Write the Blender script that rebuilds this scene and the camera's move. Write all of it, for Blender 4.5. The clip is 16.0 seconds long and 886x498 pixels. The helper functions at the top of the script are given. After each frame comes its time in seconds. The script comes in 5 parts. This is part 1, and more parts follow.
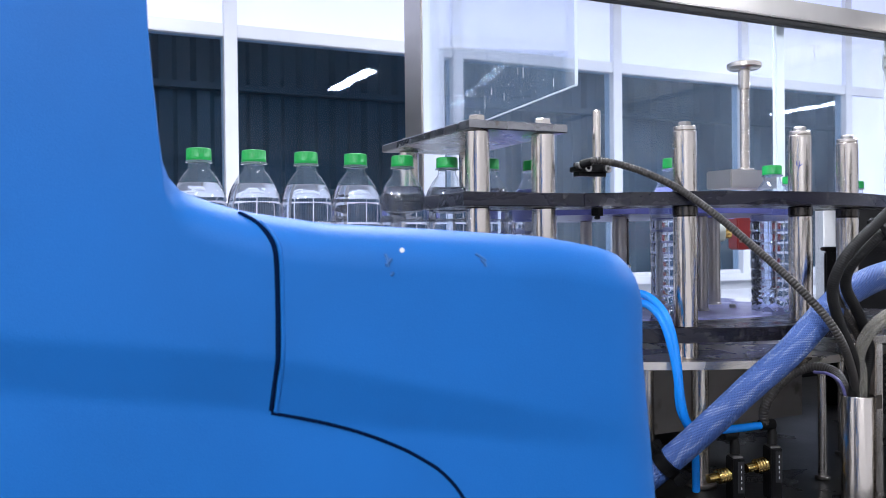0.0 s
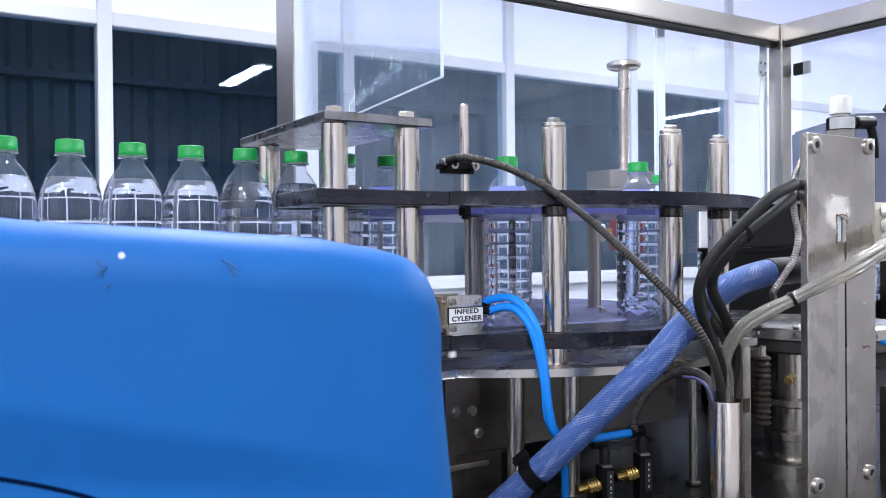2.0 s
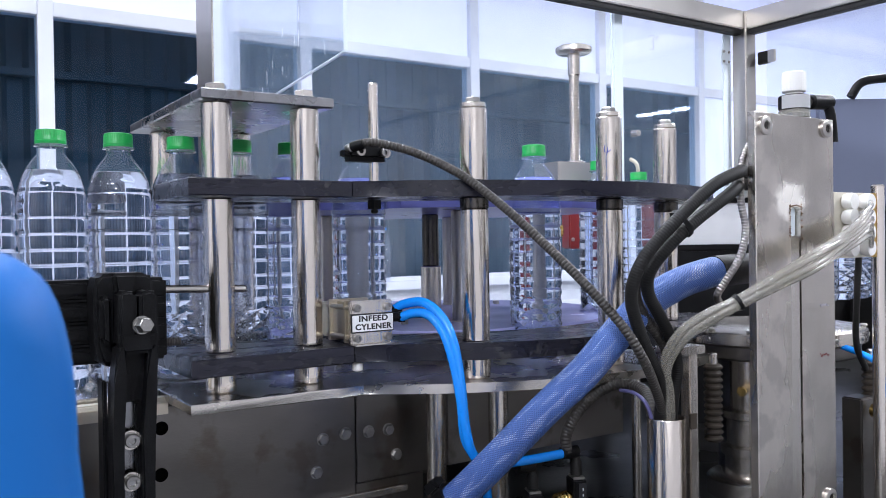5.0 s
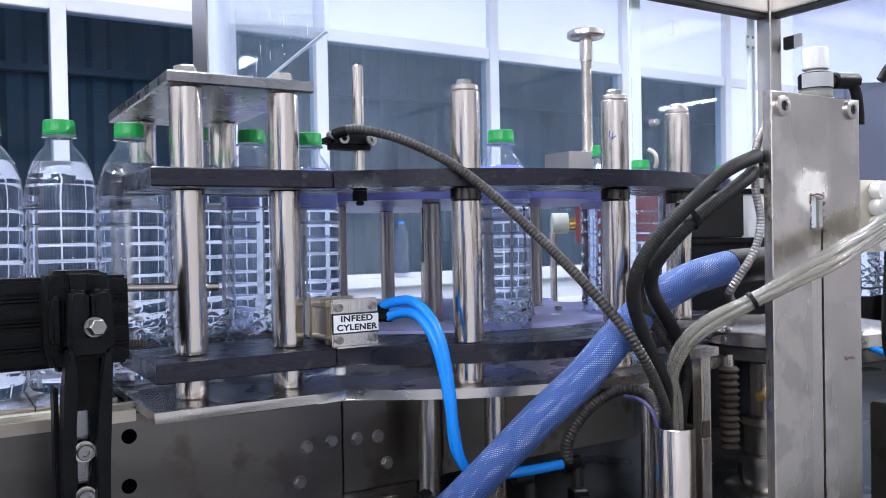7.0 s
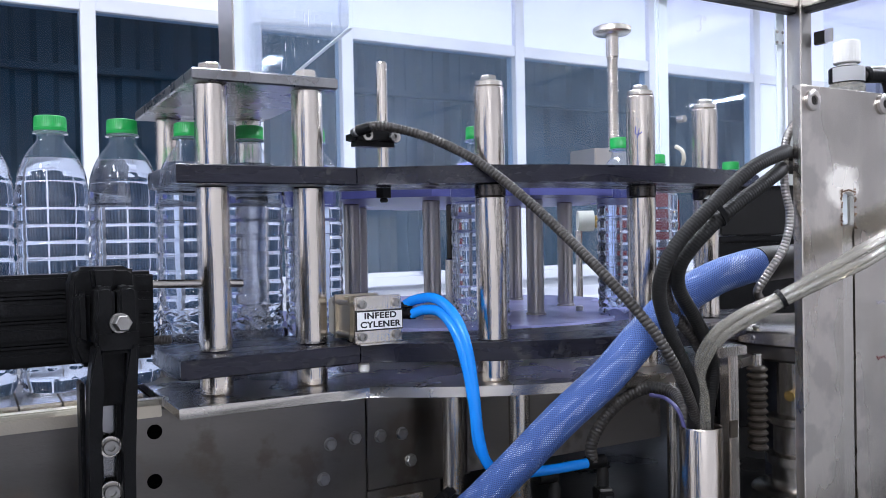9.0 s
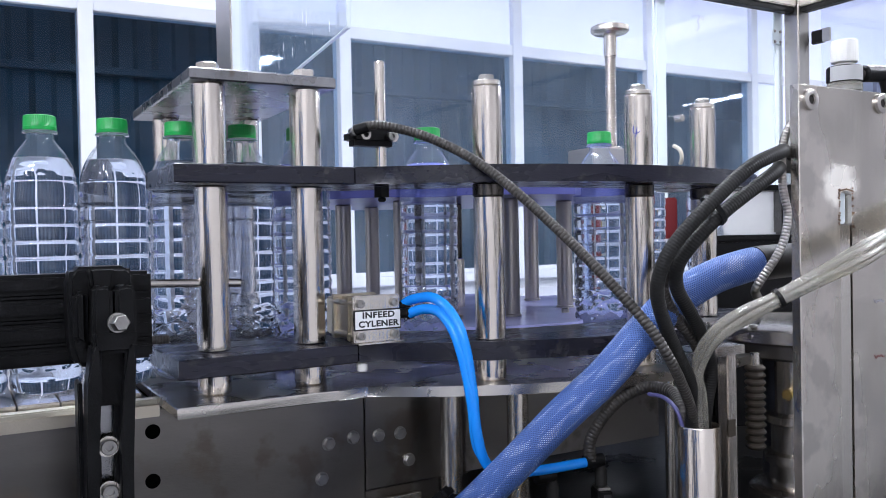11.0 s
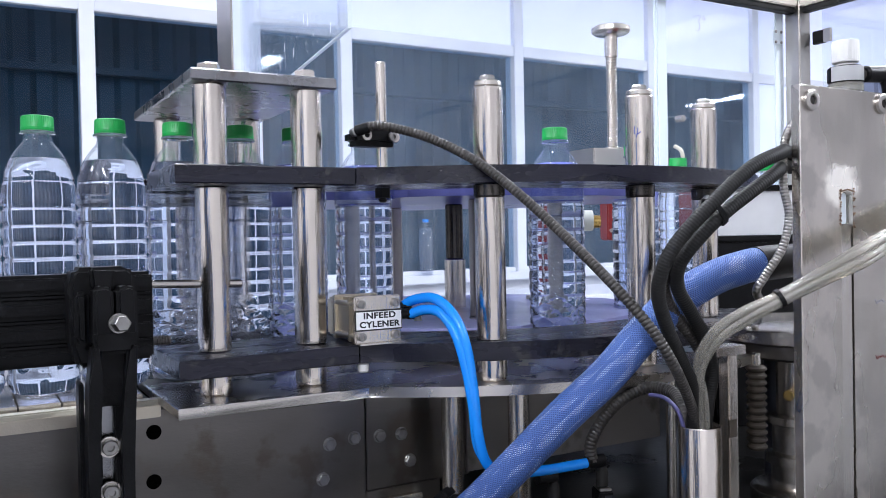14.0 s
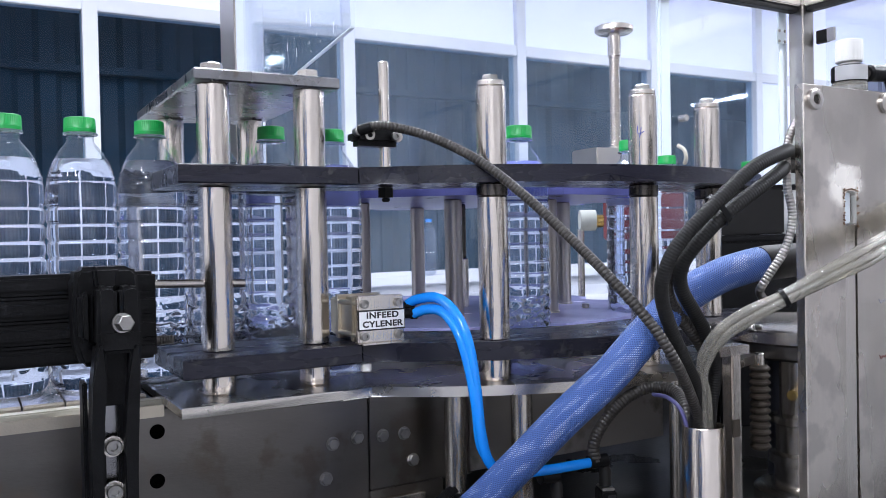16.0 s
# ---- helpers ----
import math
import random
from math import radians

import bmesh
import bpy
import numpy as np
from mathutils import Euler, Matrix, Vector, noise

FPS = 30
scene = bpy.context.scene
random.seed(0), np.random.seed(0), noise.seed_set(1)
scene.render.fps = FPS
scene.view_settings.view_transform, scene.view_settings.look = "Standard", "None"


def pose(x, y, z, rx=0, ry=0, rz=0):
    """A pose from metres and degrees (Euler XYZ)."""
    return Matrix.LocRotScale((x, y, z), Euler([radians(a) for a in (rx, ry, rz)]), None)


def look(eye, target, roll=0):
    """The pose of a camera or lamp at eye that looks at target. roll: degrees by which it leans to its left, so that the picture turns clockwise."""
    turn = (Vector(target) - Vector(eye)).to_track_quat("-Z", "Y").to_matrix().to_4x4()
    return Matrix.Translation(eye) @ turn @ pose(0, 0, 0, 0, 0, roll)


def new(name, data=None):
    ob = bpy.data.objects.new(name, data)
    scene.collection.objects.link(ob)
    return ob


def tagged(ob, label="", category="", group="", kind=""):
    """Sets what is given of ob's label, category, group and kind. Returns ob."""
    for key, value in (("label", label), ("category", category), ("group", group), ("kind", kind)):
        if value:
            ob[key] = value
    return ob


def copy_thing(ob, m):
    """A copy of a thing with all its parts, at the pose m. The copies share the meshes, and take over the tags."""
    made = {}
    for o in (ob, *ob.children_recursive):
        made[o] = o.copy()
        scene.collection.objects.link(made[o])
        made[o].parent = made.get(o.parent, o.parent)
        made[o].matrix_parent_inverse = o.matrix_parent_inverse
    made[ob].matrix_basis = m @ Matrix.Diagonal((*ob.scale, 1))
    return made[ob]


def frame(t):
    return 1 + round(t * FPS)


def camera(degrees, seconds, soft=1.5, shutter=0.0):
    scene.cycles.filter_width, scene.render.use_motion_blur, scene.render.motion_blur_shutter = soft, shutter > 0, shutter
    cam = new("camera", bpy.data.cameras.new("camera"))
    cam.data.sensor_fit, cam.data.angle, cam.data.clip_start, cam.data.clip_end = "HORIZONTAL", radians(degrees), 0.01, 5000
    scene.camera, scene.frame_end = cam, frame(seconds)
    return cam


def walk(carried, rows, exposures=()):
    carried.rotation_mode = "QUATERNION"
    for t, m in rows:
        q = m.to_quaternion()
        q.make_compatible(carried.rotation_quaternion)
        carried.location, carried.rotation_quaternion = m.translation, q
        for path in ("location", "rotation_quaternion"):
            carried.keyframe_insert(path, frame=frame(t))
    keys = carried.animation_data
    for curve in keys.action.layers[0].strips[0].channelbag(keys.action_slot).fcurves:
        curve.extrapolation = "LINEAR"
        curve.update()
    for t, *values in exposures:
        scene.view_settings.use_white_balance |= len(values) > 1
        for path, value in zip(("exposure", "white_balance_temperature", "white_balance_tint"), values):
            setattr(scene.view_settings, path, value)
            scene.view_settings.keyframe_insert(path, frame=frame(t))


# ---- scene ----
cam = camera(55.47, 16.0, soft=0.85)
PATH = [
    (0, (-0.3020, -0.1457, 1.1571), (0.5589, 1.6594, 1.1397), -0.627),
    (0.5, (-0.2808, -0.1356, 1.1573), (0.6335, 1.6431, 1.1372), -0.551),
    (1, (-0.2582, -0.1241, 1.1575), (0.7187, 1.6210, 1.1343), -0.421),
    (1.5, (-0.2411, -0.1165, 1.1574), (0.7877, 1.5985, 1.1357), -0.451),
    (2, (-0.2185, -0.1058, 1.1575), (0.8455, 1.5876, 1.1381), -0.546),
    (2.5, (-0.1951, -0.0954, 1.1569), (0.8918, 1.5834, 1.1393), -0.595),
    (3, (-0.1697, -0.0818, 1.1571), (0.9326, 1.5870, 1.1389), -0.616),
    (3.5, (-0.1449, -0.0699, 1.1578), (0.9641, 1.5943, 1.1364), -0.713),
    (4, (-0.1206, -0.0597, 1.1557), (0.9880, 1.6048, 1.1366), -0.793),
    (6.5, (-0.0182, -0.0103, 1.1515), (1.0602, 1.6738, 1.1229), -1.093),
    (7, (-0.0038, -0.0023, 1.1509), (1.0475, 1.6988, 1.1199), -1.091),
    (7.5, (0.0001, 0.0007, 1.1508), (1.0120, 1.7256, 1.1184), -1.071),
    (8, (-0.0001, 0.0002, 1.1493), (0.9974, 1.7334, 1.1179), -1.055),
    (8.5, (-0.0001, 0.0002, 1.1493), (0.9974, 1.7334, 1.1162), -1.058),
    (9, (-0.0001, 0.0002, 1.1493), (0.9989, 1.7325, 1.1157), -1.068),
    (11.5, (-0.0001, 0.0002, 1.1493), (1.0031, 1.7300, 1.1141), -1.121),
    (12, (-0.0001, 0.0002, 1.1493), (1.0033, 1.7299, 1.1144), -1.122),
    (12.5, (-0.0001, 0.0002, 1.1493), (1.0032, 1.7300, 1.1144), -1.136),
    (13, (-0.0001, 0.0002, 1.1493), (1.0029, 1.7302, 1.1143), -1.126),
    (13.5, (-0.0001, 0.0002, 1.1493), (1.0027, 1.7303, 1.1155), -1.143),
    (14, (-0.0001, 0.0002, 1.1493), (1.0008, 1.7314, 1.1155), -1.138),
    (14.5, (-0.0001, 0.0002, 1.1493), (0.9978, 1.7331, 1.1148), -1.158),
    (15, (-0.0001, 0.0002, 1.1493), (0.9971, 1.7335, 1.1150), -1.174),
    (15.5, (-0.0001, 0.0002, 1.1493), (0.9960, 1.7341, 1.1146), -1.150),
    (16, (-0.0001, 0.0002, 1.1493), (0.9946, 1.7349, 1.1147), -1.152),
]
cam.data.dof.use_dof, cam.data.dof.focus_distance, cam.data.dof.aperture_fstop = True, 1.0, 24.0
walk(cam, [(t, look(eye, target, roll)) for t, eye, target, roll in PATH])

# ---- light and exposure ----
scene.view_settings.exposure = 0.36
world = bpy.data.worlds.new("world")
world.use_nodes = True
world.node_tree.nodes["Background"].inputs[0].default_value = (0.62, 0.70, 0.95, 1)
world.node_tree.nodes["Background"].inputs[1].default_value = 0.05
scene.world = world


def area_lamp(x, y, z, watts, length=1.2, along_y=True, width=0.16):
    data = bpy.data.lights.new("area_lamp", "AREA")
    data.shape, data.size, data.size_y = "RECTANGLE", width, length
    data.energy, data.color = watts, (0.845, 0.885, 1.0)
    ob = new("area_lamp", data)
    ob.matrix_world = pose(x, y, z, 0, 0, 0 if along_y else 90)
    return ob


# first two are known from reflections; the other seven are added fill lamps
LAMPS = [(2.70, -0.85, 2.88), (8.95, -0.40, 2.88), (0.4, 1.45, 2.88), (-2.4, 1.45, 2.88), (3.0, 1.45, 2.88), (5.6, 1.45, 2.88),
         (-1.35, -0.75, 2.88), (-1.35, -2.20, 2.88), (-2.9, -1.4, 2.88)]
for lx, ly, lz in LAMPS:
    area_lamp(lx, ly, lz, 58 if ly > 0 else 120 if lx > 0 else 50)
# two unseen fill lamps added to brighten the hall cladding
for lx, ly in ((1.0, 5.2), (5.0, 5.2)):
    area_lamp(lx, ly, 2.62, 5)


# ---- materials ----
def material(name, colour, rough=0.5, metal=0.0, grain=0.0, scale=20.0, bump=0.0, bump_scale=200.0, stretch=(1, 1, 1),
             rough_var=0.0, spec=0.5, wear=None, wear_at=0.62):
    m = bpy.data.materials.new(name)
    m.use_nodes = True
    t = m.node_tree
    b = t.nodes["Principled BSDF"]
    b.inputs["Base Color"].default_value = (*colour, 1)
    b.inputs["Roughness"].default_value, b.inputs["Metallic"].default_value = rough, metal
    b.inputs["Specular IOR Level"].default_value = spec
    co = t.nodes.new("ShaderNodeTexCoord")
    mp = t.nodes.new("ShaderNodeMapping")
    mp.inputs["Scale"].default_value = stretch
    t.links.new(co.outputs["Object"], mp.inputs["Vector"])
    n1 = t.nodes.new("ShaderNodeTexNoise")
    n1.inputs["Scale"].default_value, n1.inputs["Detail"].default_value = scale, 6
    t.links.new(mp.outputs["Vector"], n1.inputs["Vector"])
    colour_out = None
    if grain:
        r = t.nodes.new("ShaderNodeValToRGB")
        r.color_ramp.elements[0].position, r.color_ramp.elements[1].position = 0.3, 0.7
        r.color_ramp.elements[0].color = (*[c * (1 - grain) for c in colour], 1)
        r.color_ramp.elements[1].color = (*[min(1, c * (1 + grain)) for c in colour], 1)
        t.links.new(n1.outputs["Fac"], r.inputs["Fac"])
        colour_out = r.outputs["Color"]
    if wear:
        nw = t.nodes.new("ShaderNodeTexNoise")
        nw.inputs["Scale"].default_value, nw.inputs["Detail"].default_value = scale * 2.3, 8
        t.links.new(co.outputs["Object"], nw.inputs["Vector"])
        rw = t.nodes.new("ShaderNodeValToRGB")
        rw.color_ramp.elements[0].position, rw.color_ramp.elements[1].position = wear_at, wear_at + 0.1
        t.links.new(nw.outputs["Fac"], rw.inputs["Fac"])
        mx = t.nodes.new("ShaderNodeMixRGB")
        mx.inputs[1].default_value, mx.inputs[2].default_value = (*colour, 1), (*wear, 1)
        t.links.new(rw.outputs["Color"], mx.inputs[0])
        if colour_out:
            t.links.new(colour_out, mx.inputs[1])
        colour_out = mx.outputs[0]
    if colour_out:
        t.links.new(colour_out, b.inputs["Base Color"])
    if rough_var:
        mr = t.nodes.new("ShaderNodeMapRange")
        mr.inputs[3].default_value, mr.inputs[4].default_value = rough - rough_var, rough + rough_var
        t.links.new(n1.outputs["Fac"], mr.inputs[0])
        t.links.new(mr.outputs[0], b.inputs["Roughness"])
    if bump:
        n2 = t.nodes.new("ShaderNodeTexNoise")
        n2.inputs["Scale"].default_value, n2.inputs["Detail"].default_value = bump_scale, 4
        t.links.new(mp.outputs["Vector"], n2.inputs["Vector"])
        bp = t.nodes.new("ShaderNodeBump")
        bp.inputs["Strength"].default_value, bp.inputs["Distance"].default_value = bump, 0.001
        t.links.new(n2.outputs["Fac"], bp.inputs["Height"])
        t.links.new(bp.outputs["Normal"], b.inputs["Normal"])
    return m


def glass(name, colour, ior, rough=0.0):
    m = bpy.data.materials.new(name)
    m.use_nodes = True
    b = m.node_tree.nodes["Principled BSDF"]
    b.inputs["Base Color"].default_value = (*colour, 1)
    b.inputs["Roughness"].default_value, b.inputs["IOR"].default_value = rough, ior
    b.inputs["Transmission Weight"].default_value = 1.0
    return m


def thin_sheet(name, tint, gloss, haze=0.0):
    """A clear sheet: straight-through light with a mirror share, and a little milky haze."""
    m = bpy.data.materials.new(name)
    m.use_nodes = True
    t = m.node_tree
    t.nodes.remove(t.nodes["Principled BSDF"])
    tr, gl, df = t.nodes.new("ShaderNodeBsdfTransparent"), t.nodes.new("ShaderNodeBsdfGlossy"), t.nodes.new("ShaderNodeBsdfDiffuse")
    tr.inputs[0].default_value, gl.inputs["Roughness"].default_value = (*tint, 1), 0.01
    df.inputs[0].default_value = (0.55, 0.78, 1.0, 1)
    lw = t.nodes.new("ShaderNodeLayerWeight")
    lw.inputs[0].default_value = 0.12
    mr = t.nodes.new("ShaderNodeMapRange")
    mr.inputs[3].default_value, mr.inputs[4].default_value = gloss, 0.45
    t.links.new(lw.outputs["Fresnel"], mr.inputs[0])
    m1, m2 = t.nodes.new("ShaderNodeMixShader"), t.nodes.new("ShaderNodeMixShader")
    t.links.new(mr.outputs[0], m1.inputs[0])
    t.links.new(tr.outputs[0], m1.inputs[1])
    t.links.new(gl.outputs[0], m1.inputs[2])
    nz = t.nodes.new("ShaderNodeTexNoise")
    nz.inputs["Scale"].default_value, nz.inputs["Detail"].default_value = 9, 8
    mh = t.nodes.new("ShaderNodeMapRange")
    mh.inputs[1].default_value, mh.inputs[2].default_value = 0.35, 0.75
    mh.inputs[3].default_value, mh.inputs[4].default_value = haze * 0.6, haze * 1.6
    t.links.new(nz.outputs["Fac"], mh.inputs[0])
    t.links.new(mh.outputs[0], m2.inputs[0])
    t.links.new(m1.outputs[0], m2.inputs[1])
    t.links.new(df.outputs[0], m2.inputs[2])
    t.links.new(m2.outputs[0], t.nodes["Material Output"].inputs["Surface"])
    return m


def emitter(name, colour, strength):
    m = bpy.data.materials.new(name)
    m.use_nodes = True
    b = m.node_tree.nodes["Principled BSDF"]
    b.inputs["Base Color"].default_value = (0.9, 0.9, 0.9, 1)
    b.inputs["Emission Color"].default_value, b.inputs["Emission Strength"].default_value = (*colour, 1), strength
    return m


def braid(name):
    """Woven nylon sleeve: diagonal strands over a blue hose, with pale flecks."""
    m = material(name, (0.06, 0.13, 0.42), 0.45)
    t = m.node_tree
    b = t.nodes["Principled BSDF"]
    uv = t.nodes.new("ShaderNodeUVMap")
    waves = []
    for turn in (38, -38):
        mp = t.nodes.new("ShaderNodeMapping")
        mp.inputs["Rotation"].default_value = (0, 0, radians(turn))
        t.links.new(uv.outputs["UV"], mp.inputs["Vector"])
        w = t.nodes.new("ShaderNodeTexWave")
        w.wave_profile = "SIN"
        w.inputs["Scale"].default_value = 40.0
        w.inputs["Distortion"].default_value = 0.3
        t.links.new(mp.outputs["Vector"], w.inputs["Vector"])
        waves.append(w)
    mul = t.nodes.new("ShaderNodeMath")
    mul.operation = "MULTIPLY"
    t.links.new(waves[0].outputs["Fac"], mul.inputs[0])
    t.links.new(waves[1].outputs["Fac"], mul.inputs[1])
    ramp = t.nodes.new("ShaderNodeValToRGB")
    ramp.color_ramp.elements[0].position, ramp.color_ramp.elements[1].position = 0.05, 0.55
    ramp.color_ramp.elements[0].color, ramp.color_ramp.elements[1].color = (0.072, 0.155, 0.43, 1), (0.018, 0.050, 0.20, 1)
    t.links.new(mul.outputs[0], ramp.inputs["Fac"])
    strands = t.nodes.new("ShaderNodeMath")
    strands.operation = "SUBTRACT"
    t.links.new(waves[0].outputs["Fac"], strands.inputs[0])
    t.links.new(waves[1].outputs["Fac"], strands.inputs[1])
    patch = t.nodes.new("ShaderNodeMapping")
    patch.inputs["Scale"].default_value = (2.6, 11, 1)
    t.links.new(uv.outputs["UV"], patch.inputs["Vector"])
    flecks = t.nodes.new("ShaderNodeTexNoise")
    flecks.inputs["Scale"].default_value, flecks.inputs["Detail"].default_value = 3.0, 6
    t.links.new(patch.outputs["Vector"], flecks.inputs["Vector"])
    both = t.nodes.new("ShaderNodeMath")
    both.operation = "MULTIPLY"
    t.links.new(strands.outputs[0], both.inputs[0])
    lot = t.nodes.new("ShaderNodeMapRange")
    lot.inputs[1].default_value, lot.inputs[2].default_value = 0.47, 0.60
    t.links.new(flecks.outputs["Fac"], lot.inputs[0])
    t.links.new(lot.outputs[0], both.inputs[1])
    pick = t.nodes.new("ShaderNodeValToRGB")
    pick.color_ramp.elements[0].position, pick.color_ramp.elements[1].position = 0.35, 0.60
    t.links.new(both.outputs[0], pick.inputs["Fac"])
    mix = t.nodes.new("ShaderNodeMixRGB")
    mix.inputs[2].default_value = (0.62, 0.70, 0.90, 1)
    t.links.new(pick.outputs["Color"], mix.inputs[0])
    t.links.new(ramp.outputs["Color"], mix.inputs[1])
    t.links.new(mix.outputs[0], b.inputs["Base Color"])
    bp = t.nodes.new("ShaderNodeBump")
    bp.inputs["Strength"].default_value, bp.inputs["Distance"].default_value = 0.6, 0.0015
    bp.invert = True
    t.links.new(mul.outputs[0], bp.inputs["Height"])
    t.links.new(bp.outputs["Normal"], b.inputs["Normal"])
    return m


def ground_plate(name):
    """Scuffed plate with a freshly ground bright patch and weld spatter over the slot."""
    m = material(name, (0.66, 0.61, 0.555), 0.27, 1, 0.24, 11, 0.40, 90, (1, 1, 0.45), 0.11, wear=(0.57, 0.53, 0.485), wear_at=0.48)
    t = m.node_tree
    b = t.nodes["Principled BSDF"]
    co = t.nodes.new("ShaderNodeTexCoord")
    mp = t.nodes.new("ShaderNodeMapping")
    mp.inputs["Location"].default_value = (0.011 / 0.038, 0, -1.188 / 0.029)
    mp.inputs["Scale"].default_value = (1 / 0.038, 0.0, 1 / 0.029)
    t.links.new(co.outputs["Object"], mp.inputs["Vector"])
    ball = t.nodes.new("ShaderNodeTexGradient")
    ball.gradient_type = "SPHERICAL"
    t.links.new(mp.outputs["Vector"], ball.inputs["Vector"])
    nz = t.nodes.new("ShaderNodeTexNoise")
    nz.inputs["Scale"].default_value, nz.inputs["Detail"].default_value = 70, 5
    t.links.new(co.outputs["Object"], nz.inputs["Vector"])
    add = t.nodes.new("ShaderNodeMath")
    add.operation = "MULTIPLY_ADD"
    add.inputs[1].default_value = 0.9
    t.links.new(nz.outputs["Fac"], add.inputs[0])
    t.links.new(ball.outputs["Fac"], add.inputs[2])
    ramp = t.nodes.new("ShaderNodeMapRange")
    ramp.inputs[1].default_value, ramp.inputs[2].default_value = 0.66, 0.92
    t.links.new(add.outputs[0], ramp.inputs[0])
    mix = t.nodes.new("ShaderNodeMixRGB")
    mix.inputs[2].default_value = (0.95, 0.90, 0.82, 1)
    t.links.new(ramp.outputs[0], mix.inputs[0])
    t.links.new(b.inputs["Base Color"].links[0].from_socket, mix.inputs[1])
    t.links.new(mix.outputs[0], b.inputs["Base Color"])
    metal = t.nodes.new("ShaderNodeMapRange")
    metal.inputs[3].default_value, metal.inputs[4].default_value = 1.0, 0.45
    t.links.new(ramp.outputs[0], metal.inputs[0])
    t.links.new(metal.outputs[0], b.inputs["Metallic"])
    return m


STEEL = material("brushed_steel", (0.70, 0.655, 0.60), 0.24, 1, 0.12, 9, 0.25, 900, (1, 1, 0.03), 0.07)
POLISH = material("polished_steel", (0.80, 0.735, 0.665), 0.135, 1, 0.14, 24, 0.22, 900, (1, 1, 0.03), 0.05)
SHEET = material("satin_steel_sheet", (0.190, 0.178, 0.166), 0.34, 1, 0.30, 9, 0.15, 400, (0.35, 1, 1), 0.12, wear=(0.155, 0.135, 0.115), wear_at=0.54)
SCUFFED = material("scuffed_steel_plate", (0.68, 0.625, 0.565), 0.25, 1, 0.32, 16, 0.40, 90, (1, 1, 0.45), 0.22, wear=(0.60, 0.55, 0.49), wear_at=0.50)
GROUNDPLATE = ground_plate("scuffed_plate_ground_bright")
FRAME = material("frame_steel", (0.52, 0.49, 0.455), 0.31, 1, 0.10, 6, 0.06, 700, (1, 1, 1), 0.06)
MILL = material("mill_finish_steel", (0.29, 0.29, 0.30), 0.27, 1, 0.25, 22, 0.3, 260, (1, 1, 1), 0.1, wear=(0.22, 0.20, 0.18), wear_at=0.60)
BOLT = material("bolt_steel", (0.36, 0.35, 0.335), 0.32, 1, 0.2, 60, 0.2, 400)
PLATE = material("black_polymer_plate", (0.010, 0.010, 0.018), 0.27, 0, 0.35, 30, 0.35, 500, (0.2, 1, 1), 0.08, spec=0.42, wear=(0.035, 0.034, 0.036), wear_at=0.60)
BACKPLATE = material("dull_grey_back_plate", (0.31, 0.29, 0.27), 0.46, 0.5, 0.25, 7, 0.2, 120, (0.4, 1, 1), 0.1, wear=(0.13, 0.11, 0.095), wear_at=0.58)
BOXBLUE = material("blue_grey_enamel", (0.135, 0.155, 0.225), 0.30, 0, 0.06, 6, 0.05, 80)
UNION = material("pale_grey_green_paint", (0.36, 0.38, 0.35), 0.4, 0, 0.1, 40)
DECK = material("satin_deck_steel", (0.66, 0.625, 0.58), 0.27, 1, 0.14, 14, 0.15, 500, (1, 1, 1), 0.07)
WELD = material("brown_weld_spatter", (0.20, 0.12, 0.07), 0.35, 0.8, 0.4, 300)
DARKSTEEL = material("blackened_steel", (0.085, 0.078, 0.072), 0.24, 1, 0.25, 30, 0.2, 500)
SPACER = material("dull_spacer_steel", (0.40, 0.375, 0.36), 0.30, 1, 0.2, 16, 0.25, 700, (1, 1, 0.03), 0.08)
# upper disc: darker copy of the disc polymer, underside shade put into the colour
DISCSHADED = material("star_disc_polymer_shaded", (0.11, 0.12, 0.36), 0.30, 0, 0.12, 12, 0.1, 300, rough_var=0.08)
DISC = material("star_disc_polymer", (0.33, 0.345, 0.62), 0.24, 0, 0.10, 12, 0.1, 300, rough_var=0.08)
BLACK = material("black_plastic", (0.006, 0.006, 0.0065), 0.36, 0, 0.3, 30, 0.3, 350, rough_var=0.08, spec=0.14, wear=(0.022, 0.022, 0.024), wear_at=0.66)
RUBBER = material("black_rubber", (0.012, 0.0115, 0.011), 0.55, 0, 0.3, 60, 0.2, 500, spec=0.28)
CONDUIT = material("grey_black_conduit", (0.040, 0.035, 0.031), 0.42, 0, 0.3, 50, 0.2, 400)
TAN = material("tan_rubber", (0.058, 0.046, 0.035), 0.5, 0, 0.25, 40)
SPIRAL = material("steel_conduit", (0.34, 0.32, 0.30), 0.32, 1, 0.2, 80)
BLUE = material("blue_moulded_plastic", (0.003, 0.105, 0.360), 0.52, 0, 0.06, 14, 0.14, 1400, rough_var=0.06, spec=0.26)
BLUETUBE = material("blue_air_tube", (0.008, 0.26, 0.86), 0.14, 0, 0.05, 20)
GREEN = material("green_cap_plastic", (0.006, 0.32, 0.06), 0.30, 0, 0.06, 60)
WATER = glass("water_bottle", (0.74, 0.82, 0.98), 1.33, 0.0)
WATER.node_tree.nodes["Principled BSDF"].inputs["Coat Weight"].default_value = 0.9
WATER.node_tree.nodes["Principled BSDF"].inputs["Coat Roughness"].default_value = 0.02
WATER.node_tree.nodes["Principled BSDF"].inputs["Transmission Weight"].default_value = 0.965
CLEARTUBE = material("milky_air_tube", (0.58, 0.55, 0.48), 0.16, 0, 0.08, 40)
CLEARTUBE.node_tree.nodes["Principled BSDF"].inputs["Transmission Weight"].default_value = 0.7
BRAID = braid("braided_sleeve")
